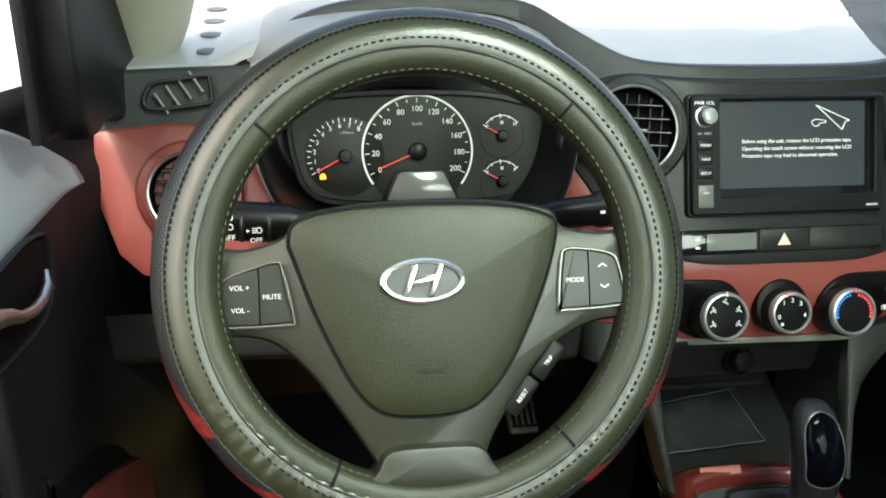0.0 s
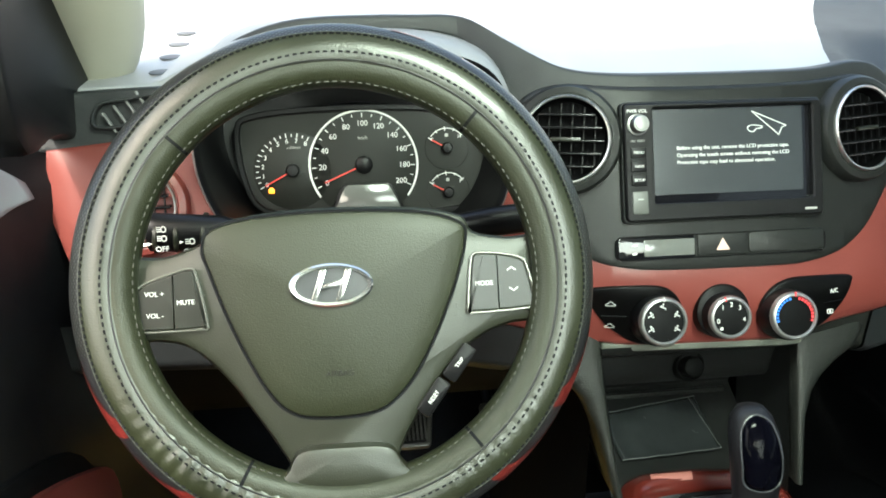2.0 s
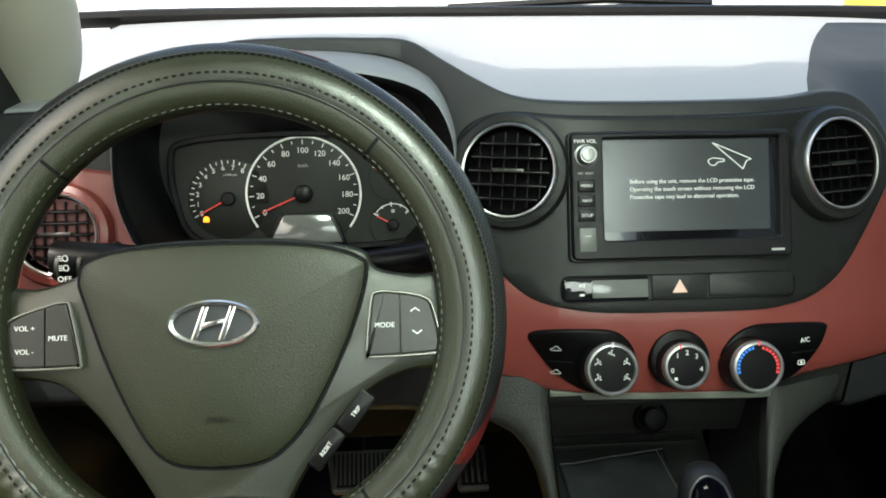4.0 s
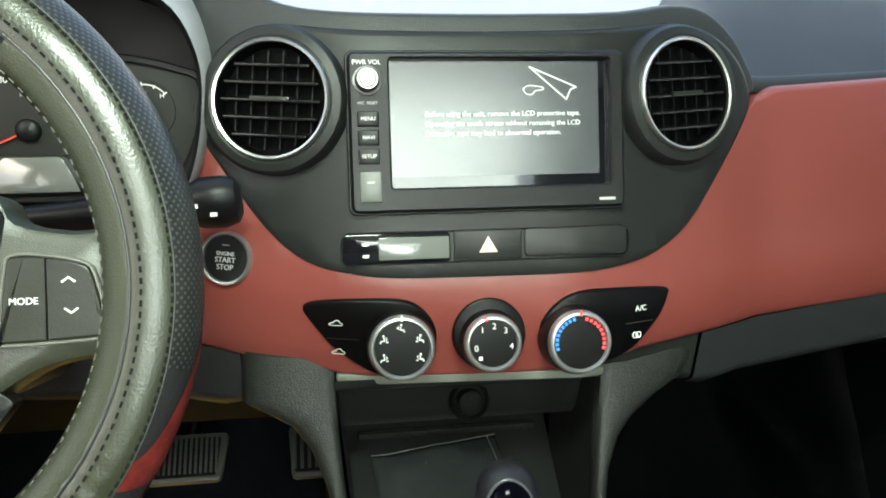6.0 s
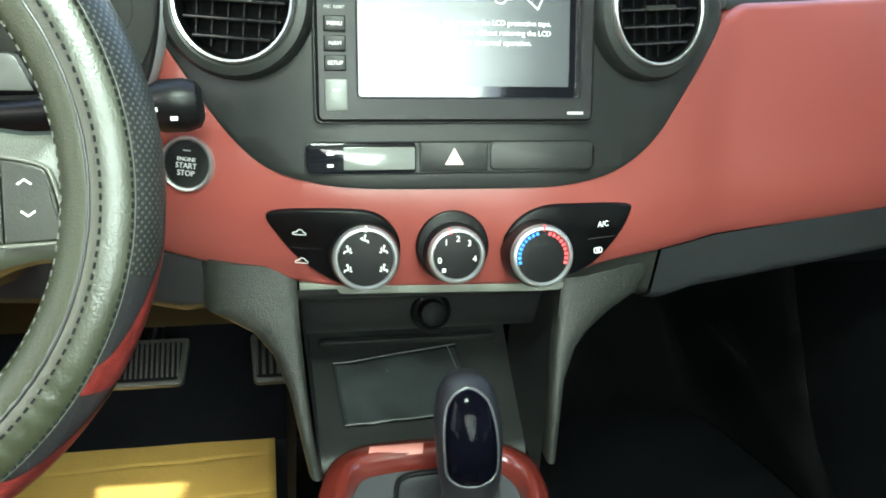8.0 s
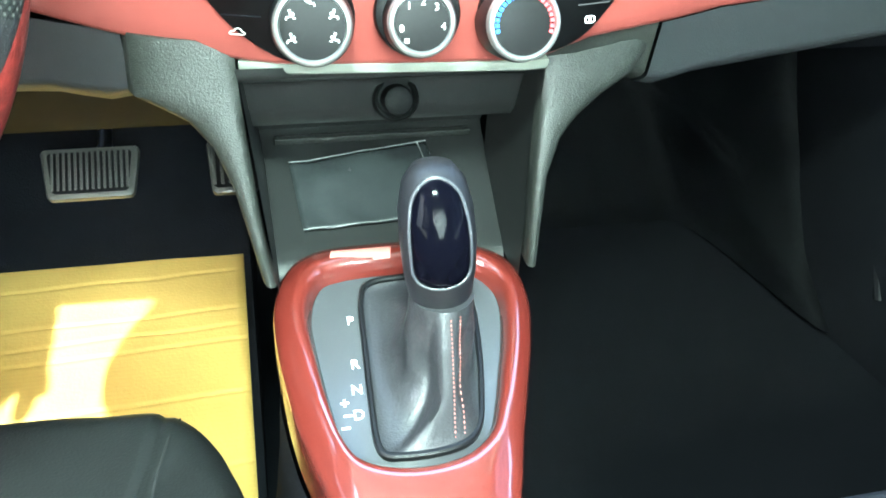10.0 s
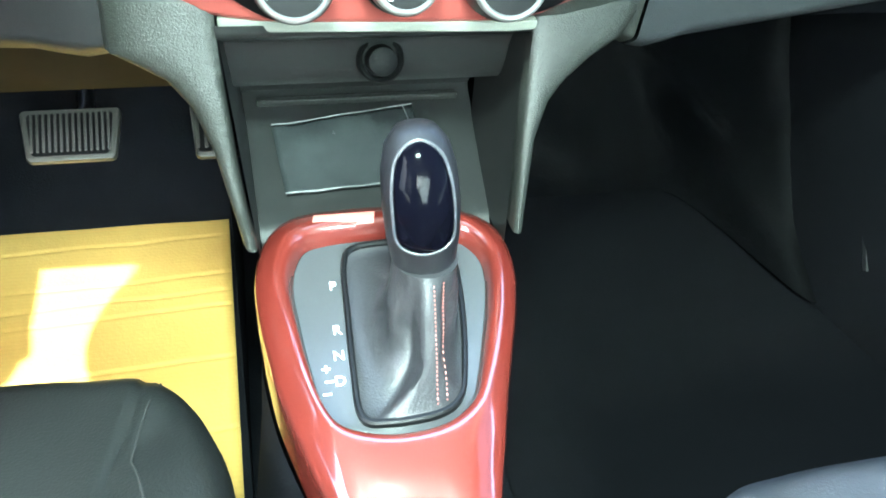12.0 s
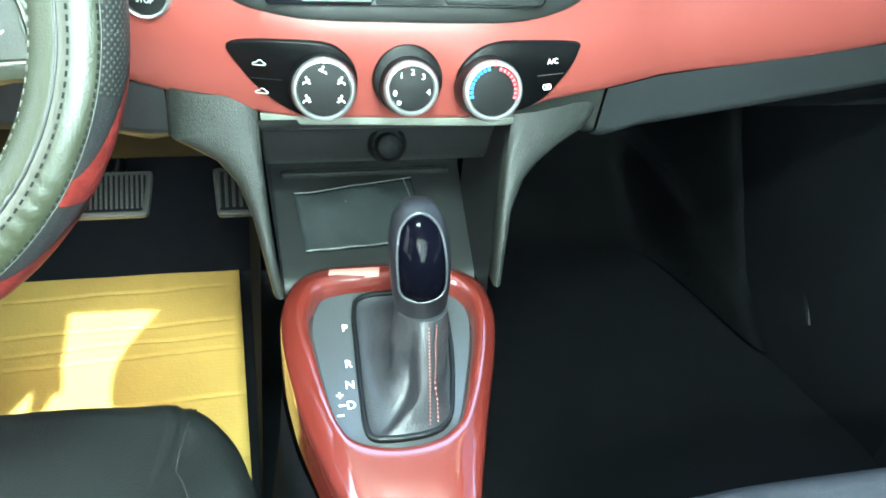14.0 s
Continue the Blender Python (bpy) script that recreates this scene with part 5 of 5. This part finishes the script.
part("boot_frame", frame_plate(inset(BASE, -0.0022), inset(BASE, 0.0015), -0.002, 0.003, 0.001), BLACK, lever)
for v in lever.children[0].data.vertices:
    v.co.z += gear_z(v.co.y) - 0.001
TOP = Vector((0.003, -0.100, 0.398))


def boot():
    """A leather sock: a column under the knob, its rear side running straight down to the frame, valleys at the sides."""
    loops = []
    c0 = Vector((-0.003, -0.092))
    for k in range(19):
        t = k / 18
        lp = []
        for p in BASE:
            q = p - c0
            a = math.atan2(q.y, q.x)
            rad = 0.0215 - 0.0025 * t
            ca, sa = math.cos(a), math.sin(a)
            rear = ss(0.2, 0.9, -sa) * (1 - ss(0.45, 0.95, abs(q.x) / 0.036))
            w = ss(0.0, 0.42, t) * (1 - rear) + (t ** 0.8) * rear
            wx = ss(0.0, 0.34, t)
            fold = 0.0028 * math.sin(math.pi * t) * (noise.noise((ca * 2.6, sa * 2.6, t * 4)) + 0.5 * math.sin(5 * a + 6 * t) * (1 - rear))
            cx = c0.x + 0.004 + (TOP.x - c0.x - 0.004) * t
            cy = TOP.y - 0.004 * (1 - t)
            x = p.x + (cx + (rad + fold) * ca - p.x) * wx
            y = p.y + (cy + (rad + fold) * sa - p.y) * w
            z = gear_z(p.y) * (1 - t) + TOP.z * t - 0.011 * math.sin(math.pi * min(t * 2.6, 1)) * (1 - rear) + 0.002 * math.sin(math.pi * t) * rear
            lp.append(Vector((x, y, z)))
        loops.append(lp)
    return skin(bmesh.new(), loops, False, True), loops


bb, BL = boot()
part("boot", bb, mat("gaiter_leather", (0.024, 0.024, 0.0265), 0.36, vary=0.15, bump=0.5, grain=600), lever, "black pleated leather boot", smooth=60)


def boot_stitch(x0):
    """A row of stitches down the rear of the boot, at one distance beside its middle."""
    bm = bmesh.new()
    line = []
    for lp in BL[1:-1]:
        rear = sorted((p for p in lp if p.y < sum(q.y for q in lp) / len(lp)), key=lambda p: p.x)
        for a, b in zip(rear, rear[1:]):
            if a.x <= x0 <= b.x:
                line.append(a.lerp(b, (x0 - a.x) / max(b.x - a.x, 1e-6)) + Vector((0, -0.0006, 0.0004)))
                break
    line = spline(line, 5, False)
    for a, b in zip(line[::3], line[1::3]):
        tube([a, a.lerp(b, 1.5)], 0.00042, 4, bm)
    return bm


part("boot_stitching", boot_stitch(0.0040), REDTHREAD, lever, "red thread stitches")
part("boot_stitching", boot_stitch(0.0100), REDTHREAD, lever, "red thread stitches")


KNOB = [(0.014, 0.0), (0.0185, 0.011), (0.0205, 0.027), (0.0215, 0.049), (0.0208, 0.067), (0.0175, 0.080), (0.0115, 0.0875), (0.003, 0.090)]


def knob_mid(z):
    return 0.012 * ss(0.045, 0.092, z) - 0.004 * math.sin(z * 30)


def knob_body():
    """The knob: an upright rounded paddle, its rear face falling away towards the top."""
    loops = [[Vector((r * math.cos(a), 0.86 * r * math.sin(a) + knob_mid(z), z)) for a in [2 * math.pi * k / 36 for k in range(36)]] for r, z in KNOB]
    return skin(bmesh.new(), loops, True, True)


def knob_rear(x, z):
    """Depth of the knob's rear skin."""
    for (r0, z0), (r1, z1) in zip(KNOB, KNOB[1:]):
        if z <= z1:
            break
    r = r0 + (r1 - r0) * min((z - z0) / (z1 - z0), 1)
    return knob_mid(z) - 0.86 * math.sqrt(max(r * r - x * x, 1e-8))


KM = Matrix.Translation((0.003, -0.100, 0.388)) @ pose(0, 0, 0, -4, -5, -4)
kb = part("knob", knob_body(), mat("knob_satin", (0.009, 0.009, 0.011), 0.42, bump=0.1, spec=0.4), lever, "grey satin gear knob", m=KM)


def knob_window():
    o = spline([(-0.0138, 0.031), (-0.0160, 0.048), (-0.0150, 0.067), (-0.0105, 0.0800), (0.0, 0.0860), (0.0105, 0.0800), (0.0150, 0.067), (0.0160, 0.048), (0.0138, 0.031), (0.0, 0.0265)], 6)
    c = Vector((0, 0.056))
    loops = []
    for k, h in ((1.0, -0.002), (1.0, 0.0006), (0.95, 0.0014), (0.8, 0.0016), (0.6, 0.0016), (0.4, 0.0016), (0.2, 0.0016), (0.05, 0.0016)):
        loops.append([Vector((c.x + (p.x - c.x) * k, knob_rear(c.x + (p.x - c.x) * k, c.y + (p.y - c.y) * k) - h, c.y + (p.y - c.y) * k)) for p in o])
    return skin(bmesh.new(), loops, False, True)


def knob_trim():
    o = spline([(-0.0138, 0.031), (-0.0160, 0.048), (-0.0150, 0.067), (-0.0105, 0.0800), (0.0, 0.0860), (0.0105, 0.0800), (0.0150, 0.067), (0.0160, 0.048), (0.0138, 0.031), (0.0, 0.0265)], 6)
    return tube([(p.x * 1.03, knob_rear(p.x * 1.03, p.y) - 0.0003, p.y) for p in o + o[:1]], 0.0011, 8)


part("knob_trim", knob_trim(), mat("trim_grey", (0.045, 0.045, 0.052), 0.35, bump=0.0), kb, "grey edge round the knob face")
part("knob_window", knob_window(), mat("knob_glass", (0.0015, 0.0015, 0.0032), 0.09, bump=0.0, spec=0.05), kb, "glossy black knob face")
part("knob_collar", lathe([(0.0185, -0.004), (0.0190, 0.002), (0.0160, 0.006)], 32, cap_last=False), BOOT, kb, "black leather collar")

# ---- floor: cardboard, pedals ----
card = thing("cardboard_sheet", "creased yellow-brown cardboard sheet on the driver floor", "cardboard")


def card_face(u, v):
    x, y = -0.60 + 0.478 * u - 0.012 * v, -0.25 + 0.72 * v + 0.035 * (1 - u) * v
    z = 0.006 + 0.0012 * noise.noise((x * 9, y * 9, 1))
    for c in (0.20, 0.285, 0.312, 0.345, 0.42, 0.10, 0.02):
        z -= 0.0018 * math.exp(-((y - c - 0.02 * (u - 0.5) - 0.004 * noise.noise((x * 14, c * 50, 0))) / 0.0022) ** 2)
    return Vector((x, y, z))


thick(part("sheet", grid(card_face, 40, 300), CARD, card), 0.004)


def pedal(name, cx, cy, cz, w, h, ribs, label):
    p = thing(name, label, "pedal", pose(cx, cy, cz, -52, 0, 0))
    taper = lambda o: [Vector((p.x * (1 + 0.15 * p.y / h), p.y)) for p in o]
    part("pad", plate(taper(rrect(w, h, 0.006, 5)), -0.008, 0.0, 0.003), PEDALMETAL, p, "worn grey pad", m=pose(0, 0, 0, 90, 0, 0))
    for k in range(ribs):
        x = -w * 0.40 + w * 0.80 * k / (ribs - 1)
        part("rib", box(0, 0, 0, w * 0.4 / ribs, h * 0.74, 0.004, 0.001), PEDALMETAL, p, m=pose(0, 0, 0, 90, 0, 0) @ flat(x, 0.002, 0.0))
    part("recess", plate(taper(rrect(w * 0.86, h * 0.80, 0.004, 4)), 0, 0.0008), BLACK, p, m=pose(0, 0, 0, 90, 0, 0))
    part("arm", tube([(0, 0.01, 0.0), (0, 0.08, 0.06), (0, 0.10, 0.22)], 0.008, 10), BLACK, p)


pedal("brake_pedal", -0.271, 0.325, 0.233, 0.092, 0.056, 14, "wide ribbed brake pedal")
pedal("accelerator_pedal", -0.127, 0.335, 0.225, 0.052, 0.062, 6, "slim ribbed grey accelerator pedal")


# ---- seats ----
def cushion(cx, w, y0, y1, z, mt, name, label, nose):
    s = thing(name, label, "seat", pose(cx, y0, 0))
    L = y1 - y0

    def f(u, v):
        """Square (u, v) to a soft-cornered cushion."""
        m = max(abs(u), abs(v), 1e-6)
        r = max((abs(u) ** 5 + abs(v) ** 5) ** 0.2, 1e-6)
        x, y = u * m / r * w / 2, L / 2 + v * m / r * L / 2
        h = z + 0.012 * ss(0.50, 0.78, abs(u)) - 0.022 * ss(0.88, 0.985, m) ** 2 - 0.15 * ss(0.965, 1.0, m) ** 1.5 - nose * ss(0.55, 1, v)
        h += 0.002 * noise.noise((x * 9, y * 9, 2)) - 0.004 * math.exp(-((abs(u) - 0.74) / 0.02) ** 2) * (m < 0.97)
        return Vector((x * (1 - 0.012 * ss(0.97, 1, m)), y, h))
    part("cushion", grid(lambda a, b: f(2 * a - 1, 2 * b - 1), 90, 90), mt, s, "stitched leather cushion", smooth=60)
    for sx in (-1, 1):
        part("piping", tube([f(sx * (0.80 - 0.06 * ss(0, 8, k * 0.36)), 0.955 - 0.06 * k) + Vector((0, 0, 0.0005)) for k in range(24)], 0.0009, 6), mat("seam_thread", (0.022, 0.023, 0.022), 0.6, bump=0), s, "raised seam")
    part("base", box(0, L / 2 - 0.03, 0.07, w * 0.85, L * 0.8, 0.12, 0.02), BLACK, s)
    back_m = pose(0, 0.02, z, 22, 0, 0)
    part("backrest", box(0, -0.06, 0.30, w, 0.13, 0.62, 0.05), mt, s, m=back_m)
    part("headrest", box(0, -0.05, 0.70, w * 0.52, 0.09, 0.15, 0.035), mt, s, m=back_m)
    return s


drv = cushion(-0.345, 0.48, -0.78, 0.005, 0.268, SEAT, "driver_seat", "black leather driver seat with red woven centre", 0.02)
cushion(0.37, 0.50, -0.90, -0.160, 0.275, PASSEAT, "passenger_seat", "dark grey leather passenger seat", 0.02)
part("centre_panel", grid(lambda u, v: Vector((-0.115 + 0.23 * u, 0.16 + 0.482 * v, 0.2695 + 0.002 * math.sin(math.pi * u))), 10, 10), REDLEATHER, drv, "red woven centre panel")

# passenger footwell
structure("passenger_mat", grid(lambda u, v: Vector((0.13 + 0.5 * u, -0.25 + 0.80 * v, 0.008 + 0.05 * ss(0.9, 1, v) + 0.002 * noise.noise((u * 6, v * 8, 5)))), 20, 30), MATTE, "black rubber floor mat", "floor mat")
structure("kick_panel", grid(lambda u, v: Vector((0.635 - 0.05 * math.sin(math.pi * u), 0.0 + 0.55 * u, 0.0 + 0.5 * v)), 10, 8), MATTE, "dark kick panel beside the passenger footwell", "trim")
structure("kick_panel_left", grid(lambda u, v: Vector((-0.60 + 0.03 * math.sin(math.pi * u), 0.18 + 0.45 * u, 0.0 + 0.55 * v)), 10, 8), DOORSKIN, "dark kick panel beside the driver footwell", "trim")


def near(px, pz, a, b):
    """Distance in the plane (x, z) to a segment."""
    ax, az, bx, bz = *a, *b
    k = min(max(((px - ax) * (bx - ax) + (pz - az) * (bz - az)) / ((bx - ax) ** 2 + (bz - az) ** 2), 0.0), 1.0)
    return math.hypot(px - ax - k * (bx - ax), pz - az - k * (bz - az))


def liner_face(u, v):
    """A loose liner over the toe board that turns up along the side, with three soft creases running together."""
    x, z = 0.13 + 0.46 * u, 0.014 + 0.42 * v
    y = 0.45 + 0.33 * v ** 0.75 - 0.26 * ss(0.72, 1.0, u) ** 2
    lift = 0.0
    for a, b, h, w in (((0.40, 0.26), (0.525, 0.115), 0.020, 0.018), ((0.575, 0.30), (0.525, 0.115), 0.022, 0.020), ((0.525, 0.115), (0.575, 0.02), 0.018, 0.022), ((0.20, 0.10), (0.36, 0.06), 0.010, 0.035)):
        lift += h * math.exp(-(near(x, z, a, b) / w) ** 2)
    lift += 0.006 * noise.noise((u * 4, v * 5, 8))
    return Vector((x - 0.35 * lift * ss(0.72, 1.0, u), y - 0.8 * lift, z + 0.5 * lift))


LINER = mat("floor_liner", (0.0010, 0.0012, 0.00135), 0.7, vary=0.35, scale=90, bump=0.6, grain=240, spec=0.05)
liner = thing("floor_liner", "crumpled dark floor liner in the passenger footwell", "floor liner", pose(0, 0, 0))
part("sheet", grid(liner_face, 60, 50), LINER, liner, smooth=70)
# Tube added where the kick panel edge shows a sheen.
part("seal", tube([(0.606, 0.255, 0.30), (0.602, 0.235, 0.23), (0.599, 0.195, 0.17), (0.600, 0.150, 0.10)], 0.006, 8), BLACK, liner, "black tube added for the sheen on the kick panel edge")
